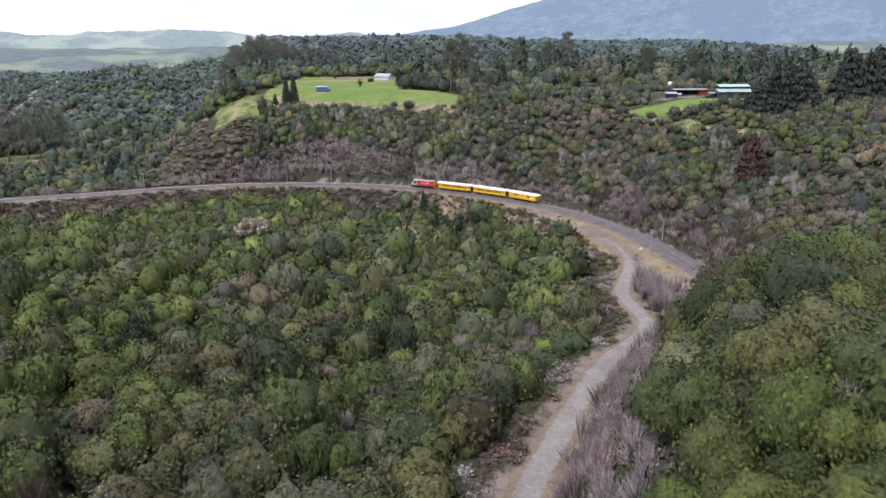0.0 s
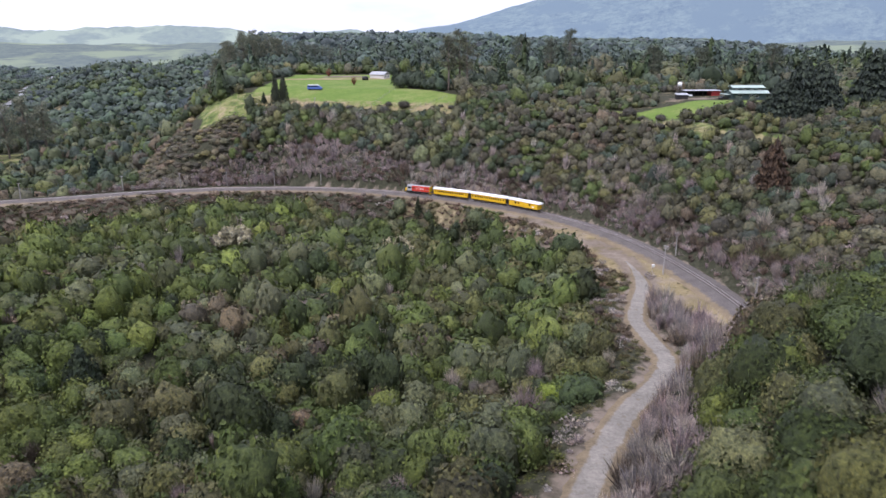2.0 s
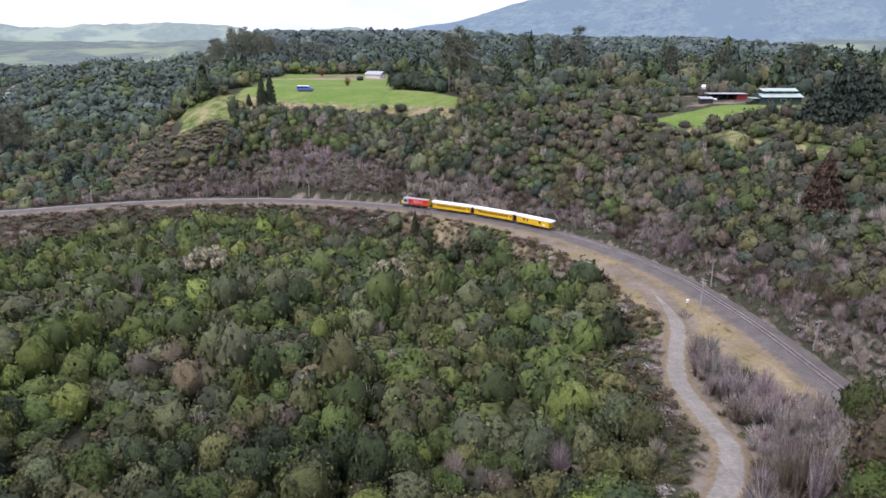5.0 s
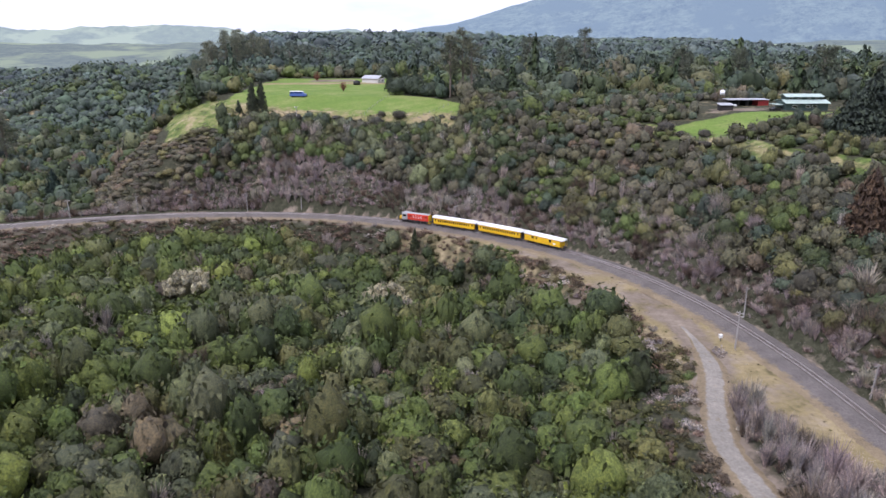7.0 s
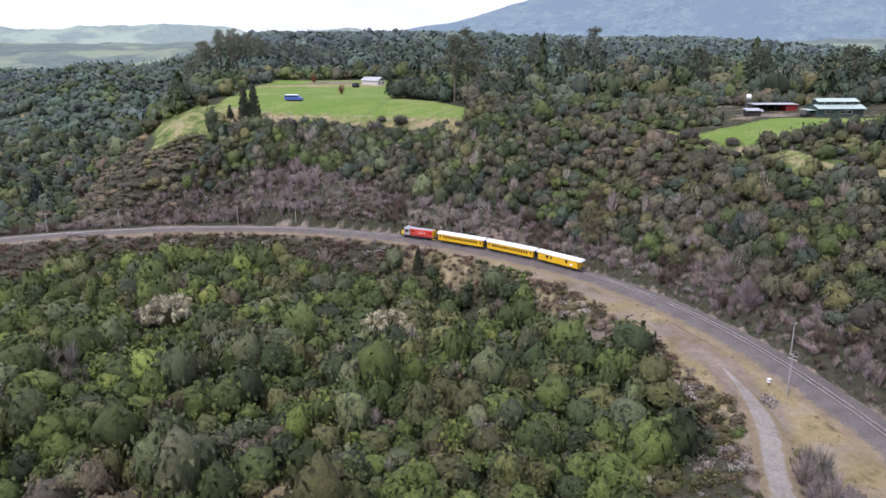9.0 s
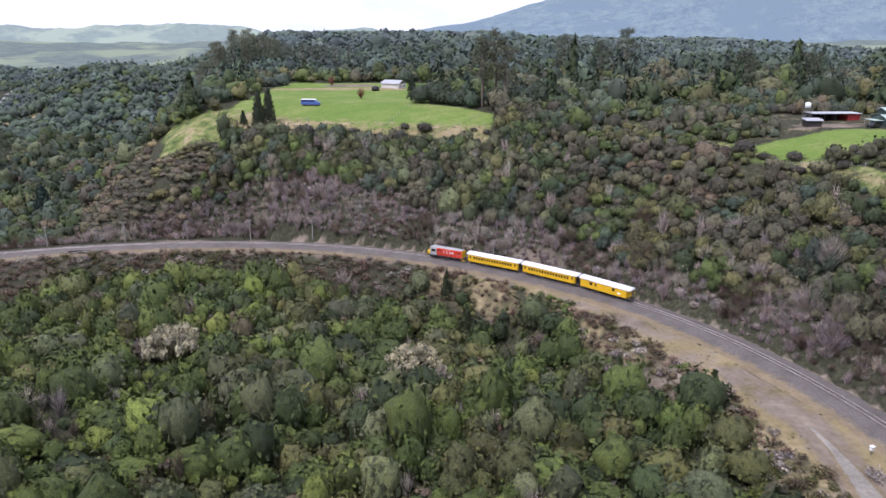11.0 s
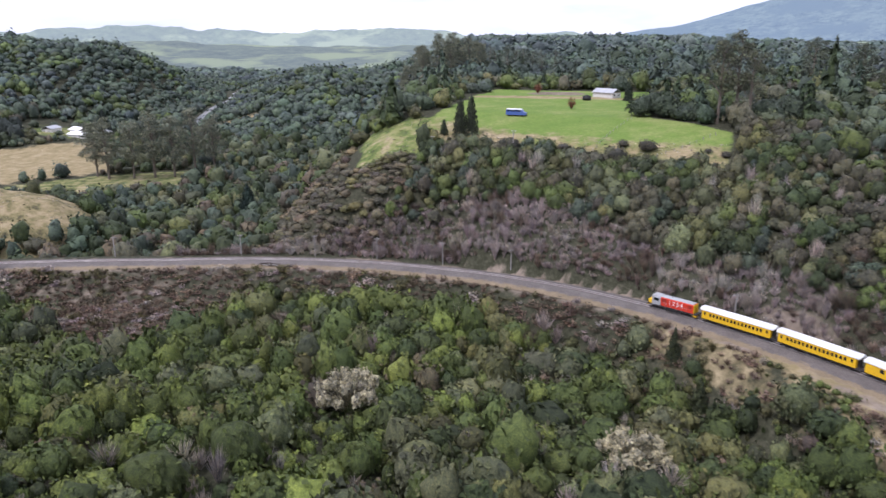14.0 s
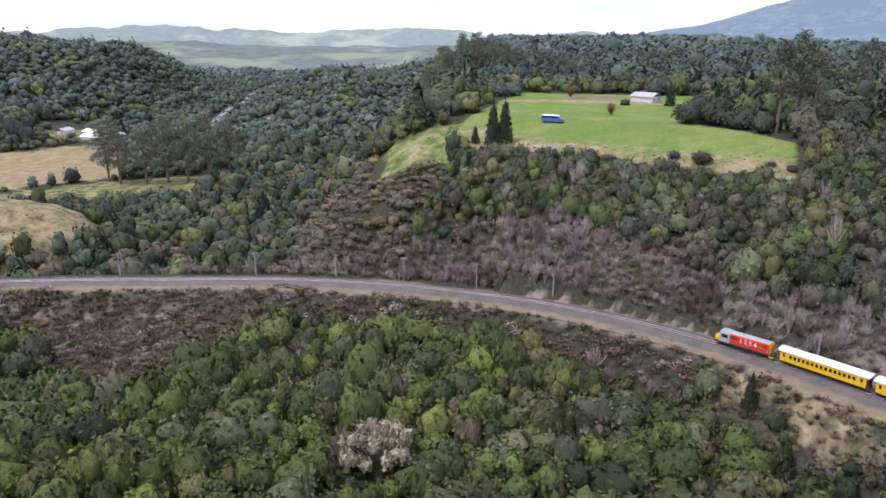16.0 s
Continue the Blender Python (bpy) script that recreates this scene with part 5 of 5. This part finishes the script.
def pane_in(parent, x, y, z0, z1, wide, axis_, mat=None):
    bm = bmesh.new()
    if axis_ == "x":
        box(bm, x - 0.05, y - wide / 2, z0, x + 0.05, y + wide / 2, z1, 0.01)
    else:
        box(bm, x - wide / 2, y - 0.05, z0, x + wide / 2, y + 0.05, z1, 0.01)
    w = part("window", bm, M_PALE, parent, "pale window frame")
    bm = bmesh.new()
    if axis_ == "x":
        box(bm, x - 0.06, y - wide / 2 + 0.12, z0 + 0.12, x + 0.06, y + wide / 2 - 0.12, z1 - 0.12)
    else:
        box(bm, x - wide / 2 + 0.12, y - 0.06, z0 + 0.12, x + wide / 2 - 0.12, y + 0.06, z1 - 0.12)
    part("pane", bm, M_GLASS, w)


zg = min(ground_at(126, 318), ground_at(143, 326)) - 0.2
house = thing("farmhouse", pose(135, 323, zg, 0, 0, 2) @ Matrix.Scale(0.84, 4), "dark green farmhouse with pale green iron clerestory roof", "house")
bm = bmesh.new()
box(bm, -9.5, -5.0, 0, 9.5, 5.0, 3.6)
wall_ = part("wall", bm, M_GREENWALL, house, "dark green weatherboard wall")
bm = bmesh.new()
box(bm, -8.0, -1.6, 3.6, 8.0, 3.6, 6.0)
part("upper_wall", bm, M_GREENWALL, house)
for x in (-6.0, -2.0, 2.2, 6.0):
    pane_in(house, x, -1.63, 4.9, 5.7, 1.8, "y")
for x in (-5.6, 0.5, 3.4):
    pane_in(house, x, -5.03, 1.3, 2.5, 2.2, "y")


def turned_roof(parent, lo, hi, x0, x1, thick=0.12, name="roof", label="pale green iron roof"):
    """A single slope between two eaves (y, z), running along x, with raised ribs."""
    (ya, za), (yb, zb) = lo, hi
    bm = bmesh.new()
    v = [bm.verts.new(p) for p in ((x0, ya, za), (x1, ya, za), (x1, yb, zb), (x0, yb, zb), (x0, ya, za + thick), (x1, ya, za + thick), (x1, yb, zb + thick), (x0, yb, zb + thick))]
    for f in ((0, 3, 2, 1), (4, 5, 6, 7), (0, 1, 5, 4), (1, 2, 6, 5), (2, 3, 7, 6), (3, 0, 4, 7)):
        bm.faces.new([v[i] for i in f])
    n = int((x1 - x0) / 0.8)
    for i in range(n):
        x = x0 + 0.4 + i * 0.8
        rod(bm, (x, ya, za + thick), (x, yb, zb + thick), 0.04, seg=5)
    return part(name, bm, M_GREENROOF if "green" in label else M_GREYROOF, parent, label)


turned_roof(house, (-5.9, 3.25), (-1.5, 4.6), -10.2, 10.2)
turned_roof(house, (5.9, 3.25), (3.5, 4.3), -10.2, 10.2)
turned_roof(house, (-2.6, 5.85), (1.1, 6.9), -8.8, 8.8)
turned_roof(house, (4.4, 5.85), (1.1, 6.9), -8.8, 8.8)
bm = bmesh.new()
box(bm, -13.0, -3.2, 2.4, -9.5, 3.4, 2.55, 0.02)
part("porch_roof", bm, M_GREENROOF, house, "pale green porch roof")
for y in (-3.0, 0.0, 3.2):
    bm = bmesh.new()
    rod(bm, (-12.8, y, 0), (-12.8, y, 2.4), 0.08)
    part("porch_post", bm, M_POLE, house)

zg = ground_at(119, 338) - 0.1
shed = thing("open_shed", pose(120, 338, zg, 0, 0, 3), "long dark open-fronted shed with a red end bay", "shed")
bm = bmesh.new()
box(bm, -8, 2.4, 0, 8, 2.6, 2.6)
part("back_wall", bm, M_DARK, shed)
for x in (-8, -4, 0, 4, 8):
    bm = bmesh.new()
    box(bm, x - 0.09, -2.6, 0, x + 0.09, 2.4, 2.5)
    part("bay_wall", bm, M_DARK if x < 4 else M_REDIRON, shed)
bm = bmesh.new()
box(bm, 4.2, -2.4, 0, 7.9, -2.3, 2.4)
part("bay_door", bm, M_REDIRON, shed, "red iron door")
bm = bmesh.new()
box(bm, -8.5, -3.2, 2.6, 8.5, 3.0, 2.76, 0.02)
part("roof", bm, M_GREYROOF, shed, "grey iron roof")

zg = ground_at(107, 329) - 0.1
tank = thing("water_tank", pose(107, 329, zg), "white water tank on a tall lattice stand", "water tank")
for x in (-1.0, 1.0):
    for y in (-1.0, 1.0):
        bm = bmesh.new()
        rod(bm, (x, y, 0), (x * 0.75, y * 0.75, 5.45), 0.09)
        part("leg", bm, M_STEEL, tank)
for z in (1.4, 3.0, 4.6):
    for a, b in (((-1, -1), (1, -1)), ((1, -1), (1, 1)), ((1, 1), (-1, 1)), ((-1, 1), (-1, -1))):
        bm = bmesh.new()
        rod(bm, (*a, z), (*b, z + 0.8), 0.045, seg=6)
        part("brace", bm, M_STEEL, tank)
bm = bmesh.new()
rod(bm, (0, 0, 5.4), (0, 0, 7.0), 0.92, 0.9, 24)
rod(bm, (0, 0, 7.0), (0, 0, 7.25), 0.9, 0.2, 24)
part("barrel", bm, M_WHITE, tank, "white rounded tank", True)
zg = ground_at(106, 323) - 0.1
hut = thing("garden_hut", pose(106.5, 323.5, zg), "low hut with a pale iron roof", "hut")
bm = bmesh.new()
box(bm, -2.4, -1.6, 0, 2.4, 1.6, 2.0)
part("wall", bm, M_DARK, hut)
turned_roof(hut, (-2.0, 2.0), (2.0, 2.5), -2.8, 2.8, label="pale grey iron roof")


def car(x, y, turn, mat, label, length=4.3):
    c = thing("parked_car", pose(x, y, ground_at(x, y), 0, 0, turn), label, "car", "parked cars")
    bm = bmesh.new()
    prism(bm, [(-length / 2, 0.35), (-length / 2, 0.85), (-length / 2 + 1.0, 0.95), (length / 2 - 0.5, 0.98), (length / 2, 0.8), (length / 2, 0.35)], -0.85, 0.85)
    part("body", bm, mat, c)
    bm = bmesh.new()
    prism(bm, [(-length / 2 + 0.9, 0.95), (-length / 2 + 1.6, 1.45), (length / 2 - 1.0, 1.45), (length / 2 - 0.5, 0.96)], -0.74, 0.74)
    part("cabin", bm, M_GLASS, c, "dark glazed cabin")
    for xx in (-length / 2 + 0.8, length / 2 - 0.8):
        for yy in (-0.8, 0.8):
            bm = bmesh.new()
            rod(bm, (xx, yy - 0.1, 0.32), (xx, yy + 0.1, 0.32), 0.32, seg=16)
            part("wheel", bm, M_TYRE, c)


car(123, 318, 20, M_BLACK, "dark parked car beside the farmhouse")
car(114, 335, 80, M_PALE, "pale car standing in the open shed")

zg = ground_at(-72, 409)
bus = thing("old_bus", pose(-72, 409, zg, 0, 0, -4), "blue old bus with a white roof on the grass", "bus")
bm = bmesh.new()
prism(bm, [(-4.0, 0.45), (-4.05, 1.6), (3.2, 1.6), (4.1, 1.35), (4.15, 0.45)], -1.15, 1.15)
part("body", bm, M_BLUE, bus, "blue lower body")
bm = bmesh.new()
prism(bm, [(-4.0, 1.6), (-3.9, 2.5), (2.3, 2.5), (3.1, 1.6)], -1.1, 1.1)
part("upper_body", bm, M_BLUE, bus)
bm = bmesh.new()
prism(bm, [(-4.0, 2.5), (-3.8, 2.78), (2.0, 2.78), (2.4, 2.5)], -1.12, 1.12)
part("roof", bm, M_WHITE, bus, "white roof")
for i in range(5):
    for side in (-1, 1):
        bm = bmesh.new()
        box(bm, -3.6 + i * 1.15, side * 1.11 - 0.012, 1.75, -2.65 + i * 1.15, side * 1.11 + 0.012, 2.35)
        part("window", bm, M_GLASS, bus)
for xx in (-2.6, 2.7):
    for yy in (-1.0, 1.0):
        bm = bmesh.new()
        rod(bm, (xx, yy - 0.14, 0.46), (xx, yy + 0.14, 0.46), 0.46, seg=16)
        part("wheel", bm, M_TYRE, bus)


def cottage(x, y, turn, lx, ly, tall, roof_mat, label, group=""):
    z = min(ground_at(x - lx / 2, y), ground_at(x + lx / 2, y)) - 0.2
    c = thing("cottage", pose(x, y, z, 0, 0, turn), label, "house", group)
    bm = bmesh.new()
    prism(bm, [(-lx / 2, 0), (-lx / 2, tall), (0, tall + 0.0), (lx / 2, tall), (lx / 2, 0)], -ly / 2, ly / 2)
    part("wall", bm, M_CREAM, c, "pale wall")
    bm = bmesh.new()
    k = lx * 0.22
    prism(bm, [(-lx / 2 - 0.5, tall - 0.1), (0, tall + k), (lx / 2 + 0.5, tall - 0.1), (lx / 2 + 0.5, tall + 0.05), (0, tall + k + 0.16), (-lx / 2 - 0.5, tall + 0.05)], -ly / 2 - 0.5, ly / 2 + 0.5)
    part("roof", bm, roof_mat, c, "iron gable roof")
    for xx in (-lx / 4, lx / 4):
        pane_in(c, xx, -ly / 2 - 0.02, 0.9, 2.0, 1.4, "y")
    return c


cottage(-42, 487, 62, 7.5, 11.0, 2.6, M_GREYROOF, "grey-roofed farm shed at the back of the paddock")
zg = ground_at(-50, 470)
bt = thing("rain_tank", pose(-50, 470, zg), "squat black plastic rain tank on the grass", "water tank")
bm = bmesh.new()
rod(bm, (0, 0, 0), (0, 0, 2.0), 2.0, 2.0, 24)
rod(bm, (0, 0, 2.0), (0, 0, 2.4), 2.0, 0.4, 24)
part("barrel", bm, M_BLACK, bt, "", True)
bm = bmesh.new()
rod(bm, (0, 0, 2.38), (0, 0, 2.5), 0.4, 0.4, 16)
part("lid", bm, M_BLACK, bt)
for x, y, turn, lx, ly, mat in ((-497, 600, 10, 9, 13, M_GREYROOF), (-486, 618, 70, 10, 16, M_WHITE), (-463, 594, 85, 9, 18, M_WHITE), (-520, 585, 20, 8, 10, M_WHITE), (-470, 630, 30, 9, 12, M_GREYROOF)):
    cottage(x, y, turn, lx, ly, 3.0, mat, "pale valley cottage with an iron roof among trees", "cottages in the valley")
cottage(470, 905, 20, 12, 30, 5.0, M_WHITE, "long white building far off among trees")


def fence(points, label):
    f = thing("fence", pose(*points[0], ground_at(*points[0])), label, "fence")
    o = Vector((*points[0], ground_at(*points[0])))
    line = spline(points, 3.2)
    tops = []
    for x, y in line:
        z = ground_at(x, y)
        bm = bmesh.new()
        box(bm, -0.07, -0.07, -0.3, 0.07, 0.07, 1.2 + random.uniform(-0.1, 0.12), 0.01, pose(x - o.x, y - o.y, z - o.z, random.uniform(-4, 4), random.uniform(-4, 4), 0))
        part("post", bm, M_POLE, f)
        tops.append(Vector((x, y, z)) - o)
    for h in (0.5, 1.05):
        bm = bmesh.new()
        for a, b in zip(tops, tops[1:]):
            rod(bm, a + Vector((0, 0, h)), b + Vector((0, 0, h)), 0.012, seg=4)
        part("wire", bm, M_STEEL, f)


fence([(-38, 372), (-32, 392), (-26, 408)], "timber post and wire paddock fence")
fence([(-22, 362), (-8, 372), (3, 384)], "timber post and wire paddock fence")
fence([(84, 300), (92, 290), (104, 281), (122, 275)], "timber post and wire fence below the farmhouse lawn")
fence([(-243, 330), (-232, 345), (-240, 372), (-256, 386)], "timber post and wire fence on the grassy knob")


# ---- single trees ----
def tube(path, radii, seg=8):
    path = np.array(path, float)
    t = unit(np.gradient(path, axis=0))
    ref = np.where(np.abs(t[:, 2:3]) < 0.9, [[0, 0, 1.0]], [[1.0, 0, 0]])
    u_ = unit(np.cross(t, ref))
    w_ = np.cross(t, u_)
    a = np.arange(seg) * 2 * np.pi / seg
    v = path[:, None] + (u_[:, None] * np.cos(a)[None, :, None] + w_[:, None] * np.sin(a)[None, :, None]) * np.array(radii)[:, None, None]
    n = len(path)
    i = (np.arange(n - 1)[:, None] * seg + np.arange(seg)[None]).ravel()
    k = (np.arange(n - 1)[:, None] * seg + (np.arange(seg)[None] + 1) % seg).ravel()
    f = np.vstack([np.stack([i, k, k + seg], 1), np.stack([i, k + seg, i + seg], 1)])
    return v.reshape(-1, 3), f


def tree_parts(root, wood, crown, tint, crown_mat=None, crown_label=""):
    v, f = wood
    part_np("trunk", v, f, M_BARK, root)
    v, f = crown
    part_np("crown", v, f, crown_mat or M_LEAF, root, crown_label, False, {"tint": np.tile(np.array(PALETTE[tint] if isinstance(tint, str) else tint), (len(v), 1))})


def conifer(x, y, tall, wide, tint, label, leaves=900, power=0.75, group=""):
    root = thing("conifer_tree", pose(x, y, ground_at(x, y) - 0.2, 0, 0, rng.uniform(0, 360)), label, "tree", group)
    wood = tube([(0, 0, -0.3), (0, 0, tall * 0.5), (0, 0, tall * 0.95)], [tall * 0.022, tall * 0.014, 0.02])
    v, f = conical(leaves, 0.085 if leaves > 600 else 0.12, 1.0, power)
    tree_parts(root, wood, (v * (wide, wide, tall), f), tint)


def gum(x, y, tall, wide, tint, label, group="", bare=0.42, clumps=20):
    """A tall eucalypt: a pale forked trunk, limbs, and leaf clumps in the upper part."""
    root = thing("gum_tree", pose(x, y, ground_at(x, y) - 0.2), label, "tree", group)
    woods = [tube([(0, 0, -0.3), (0.2, 0.1, tall * 0.35), (-0.1, 0.2, tall * 0.62), (0.2, 0, tall * 0.9)], [tall * 0.02, tall * 0.016, tall * 0.011, 0.05])]
    crowns = []
    for i in range(clumps):
        h = tall * (bare + (1 - bare) * (i + 0.5) / clumps) * rng.uniform(0.95, 1.03)
        rel = (h / tall - bare) / (1 - bare)
        r = wide * (0.35 + 0.9 * math.sin(math.pi * min(0.95, 0.18 + rel * 0.8))) * rng.uniform(0.25, 0.8)
        a = i * 2.4 + rng.uniform(-0.4, 0.4)
        tip = np.array([math.cos(a) * r, math.sin(a) * r, h])
        woods.append(tube([(0, 0, h - r * 0.9 - 0.5), tip * (0.5, 0.5, 1) - (0, 0, r * 0.35), tip], [tall * 0.007, tall * 0.004, 0.03], 5))
        size = wide * rng.uniform(0.26, 0.42)
        d = unit(rng.normal(0, 1, (120, 3)) * (1, 1, 0.7) + (0, 0, 0.15))
        crowns.append(sprays(tip + d * size * rng.uniform(0.5, 1.05, (120, 1)) * (1, 1, 0.8), d, size * 0.15, 0.5, 0.6))
    tree_parts(root, join(woods), join(crowns), tint)


def broad(x, y, tall, wide, tint, label, leaves=700, name="broadleaf_tree", group=""):
    root = thing(name, pose(x, y, ground_at(x, y) - 0.2, 0, 0, rng.uniform(0, 360)), label, "tree", group)
    wood = join([tube([(0, 0, -0.3), (0.1, 0, tall * 0.3), (0, 0.1, tall * 0.7)], [tall * 0.03, tall * 0.022, 0.05])] +
                [tube([(0, 0, tall * 0.2), (math.cos(a) * wide * 0.3, math.sin(a) * wide * 0.3, tall * 0.45), (math.cos(a) * wide * 0.55, math.sin(a) * wide * 0.55, tall * 0.66)], [tall * 0.015, tall * 0.01, 0.03], 6) for a in (0.4, 1.9, 3.3, 4.8)])
    v, f = leafy(leaves, 0.07, 10, 1.0, 0.45, BALL)
    tree_parts(root, wood, (v * (wide, wide, tall / 1.55), f), tint)


def twig_tree(x, y, tall, wide, tint, label, twigs=500, name="bare_tree", group="", fuzz=0):
    root = thing(name, pose(x, y, ground_at(x, y) - 0.2, 0, 0, rng.uniform(0, 360)), label, "tree", group)
    wood = join([tube([(0, 0, -0.3), (0.1, 0.1, tall * 0.35), (0, 0, tall * 0.75)], [tall * 0.025, tall * 0.016, 0.03])] +
                [tube([(0, 0, tall * 0.15), (math.cos(a) * wide * 0.35, math.sin(a) * wide * 0.35, tall * 0.5), (math.cos(a) * wide * 0.6, math.sin(a) * wide * 0.6, tall * 0.85)], [tall * 0.014, tall * 0.009, 0.02], 5) for a in (0.2, 1.5, 2.8, 4.1, 5.3)])
    got = [twiggy(twigs, 0.012, 0.9, 1.25)]
    if fuzz:
        if fuzz > 300:
            for k in range(22):
                a, r = k * 2.4 + rng.uniform(-0.3, 0.3), 0.88 * math.sqrt((k + 0.5) / 22)
                s = rng.uniform(0.15, 0.24)
                v, f = leafy(fuzz // 8, 0.22, 6, 1.0, 1.0)
                got.append((v * (s, s, s * 1.5) + (math.cos(a) * r, math.sin(a) * r, (1.0 - 0.62 * r * r) * rng.uniform(0.62, 1.0)), f))
        else:
            got.append(sprig(fuzz, 0.06))
    v, f = join(got)
    tree_parts(root, wood, (v * (wide, wide, tall / 1.3), f), tint, M_TWIG)


twig_tree(-75, 245, 11.0, 7.6, (0.37, 0.345, 0.245), "pale grey twiggy tree standing above green bush", 900, "pale_tree", fuzz=420)
twig_tree(-17, 243, 8.2, 8.0, (0.39, 0.36, 0.245), "broad pale straw-grey leafless shrub in the bush", 1100, "pale_tree", fuzz=560)
conifer(-10, 281, 8.5, 2.0, (0.05, 0.062, 0.03), "young dark pine beside the railway bank", 500)
conifer(-4.5, 269, 8.0, 2.4, (0.055, 0.068, 0.032), "young dark pine beside the railway bank", 500)
conifer(-36, 150, 9.5, 3.0, (0.085, 0.088, 0.025), "bronze-green conifer rising from the bush", 900)
conifer(-66, 118, 10.0, 4.2, (0.036, 0.052, 0.030), "dark green spreading conifer in the bush", 900, 0.5)
broad(18, 103, 5.0, 3.4, (0.15, 0.20, 0.03), "bright lime-green rounded shrub tree")
conifer(100, 213, 17, 6.0, (0.092, 0.062, 0.042), "rusty brown conifer on the hillside", 2000, 0.6)
conifer(-88.5, 384, 14.5, 3.1, (0.045, 0.055, 0.034), "dark slender conifer at the paddock's edge", 900, 0.55)
conifer(-84.5, 385, 15.5, 3.0, (0.045, 0.055, 0.034), "dark slender conifer at the paddock's edge", 900, 0.55)
conifer(-95, 384, 6.0, 1.8, (0.045, 0.060, 0.034), "small dark conifer at the paddock's edge", 400, 0.6)
conifer(-219, 443, 16, 6.0, (0.030, 0.052, 0.042), "dark blue-green conifer in the valley", 900, 0.6)
for x, y, h, w in ((124, 266, 16, 8), (135, 273, 20, 10), (147, 282, 18, 9), (168, 284, 22, 10), (182, 290, 23, 11), (199, 298, 22, 10)):
    conifer(x, y, h, w, (0.046, 0.062, 0.046), "large dark spreading conifer beside the farmhouse lawn", 3000, 0.62, "tall conifers by the lawn")
for x, y, h, w in ((3, 397, 29, 7.0), (9, 401, 31, 7.5), (13, 396, 26, 6.5)):
    gum(x, y, h, w, (0.11, 0.118, 0.075), "tall gum tree with pale bare trunk", "gum trees by the paddock", 0.42, 16)
for x, y, h in ((-352, 486, 34), (-340, 482, 37), (-328, 490, 35), (-318, 497, 42), (-308, 503, 38), (-299, 512, 43), (-290, 520, 36)):
    gum(x, y, h, 9.0, (0.20, 0.215, 0.155), "tall grey-green gum tree in the valley row", "gum trees in the valley", 0.30, 30)
for x, y, h in ((-178, 615, 24), (-170, 628, 27), (-160, 622, 22), (-186, 634, 26), (-150, 634, 23), (-164, 642, 27), (-192, 620, 20), (-140, 622, 21)):
    gum(x, y, h * 1.12, 7.5, (0.165, 0.18, 0.125), "tall slender olive-grey tree on the skyline", "skyline trees", 0.22, 34)
for i in range(11):
    gum(-156 + i * 6.6 + rng.uniform(-1.5, 1.5), 636 + rng.uniform(-5, 5), rng.uniform(17, 22), 4.6, (0.125, 0.145, 0.115), "straight grey-green plantation tree behind the paddock", "plantation row", 0.34, 16)
for x, y, h in ((56, 528, 27), (87, 506, 30), (76, 520, 24), (165, 368, 22), (120, 420, 20), (140, 400, 19)):
    gum(x, y, h, 7.5, (0.095, 0.11, 0.075), "tall dark tree above the plateau woods", "plateau trees", 0.25, 24)
for x, y, h, w in ((-24, 416, 11, 6.5), (-14, 414, 12, 7.5), (-5, 406, 11, 6.5), (20, 398, 12, 7), (28, 408, 13, 7.5), (-18, 426, 12, 7)):
    broad(x, y, h, w, (0.050, 0.068, 0.042), "dense dark rounded tree beside the paddock", 600, group="dark trees by the paddock")
conifer(-31, 470, 10, 2.6, (0.040, 0.055, 0.038), "dark conifer beside the farm shed", 500, 0.6)
for x, y, r, h in ((54, 352, 2.6, 3.2), (60, 344, 2.2, 2.8), (67, 334, 2.8, 3.6), (84, 303, 2.4, 3.0), (90, 297, 2.8, 3.4), (97, 284, 2.4, 2.8), (110, 262, 2.8, 3.6), (-20, 370, 3.6, 5.2), (-48, 372, 3.2, 4.6), (-28, 374, 2.4, 3.4), (71, 313, 4.4, 6.5), (80, 309, 4.6, 6.8), (4, 362, 2.0, 2.6), (-1, 366, 1.6, 2.2)):
    broad(x, y, h, r, (0.075, 0.070, 0.050), "dark brown-green rounded shrub on the grass", 450, "rounded_shrub", "shrubs on the paddock edge")
twig_tree(-53, 434, 6.0, 2.6, (0.22, 0.085, 0.06), "small russet tree on the paddock", 260, "russet_tree", fuzz=160)
twig_tree(-78, 500, 6.5, 3.0, (0.24, 0.10, 0.07), "small russet tree at the paddock's back", 220, "russet_tree", fuzz=120)
twig_tree(6.7, 296, 5.0, 2.4, "pale", "pale dead shrub on the cutting", 260)
for x, y, h, w in ((-512, 566, 20, 8), (-500, 560, 21, 8), (-488, 556, 18, 8), (-505, 572, 19, 7)):
    broad(x, y, h, w, (0.034, 0.045, 0.036), "dark dense shelter tree beside the valley field", 350, group="valley shelter trees")
for x, y, h, w in ((-478, 588, 6, 4), (-506, 612, 8, 5), (-452, 606, 7, 5), (-470, 612, 6, 4), (-498, 628, 9, 6), (-516, 602, 8, 5), (-446, 588, 6, 5), (-462, 574, 5, 4)):
    broad(x, y, h, w, (0.070, 0.088, 0.055), "garden tree between the valley cottages", 220, group="cottage garden trees")
for x, y, h in ((-480, 640, 22), (-472, 636, 17)):
    conifer(x, y, h, 4.5, (0.034, 0.046, 0.036), "dark conifer behind the valley cottages", 400, 0.5)
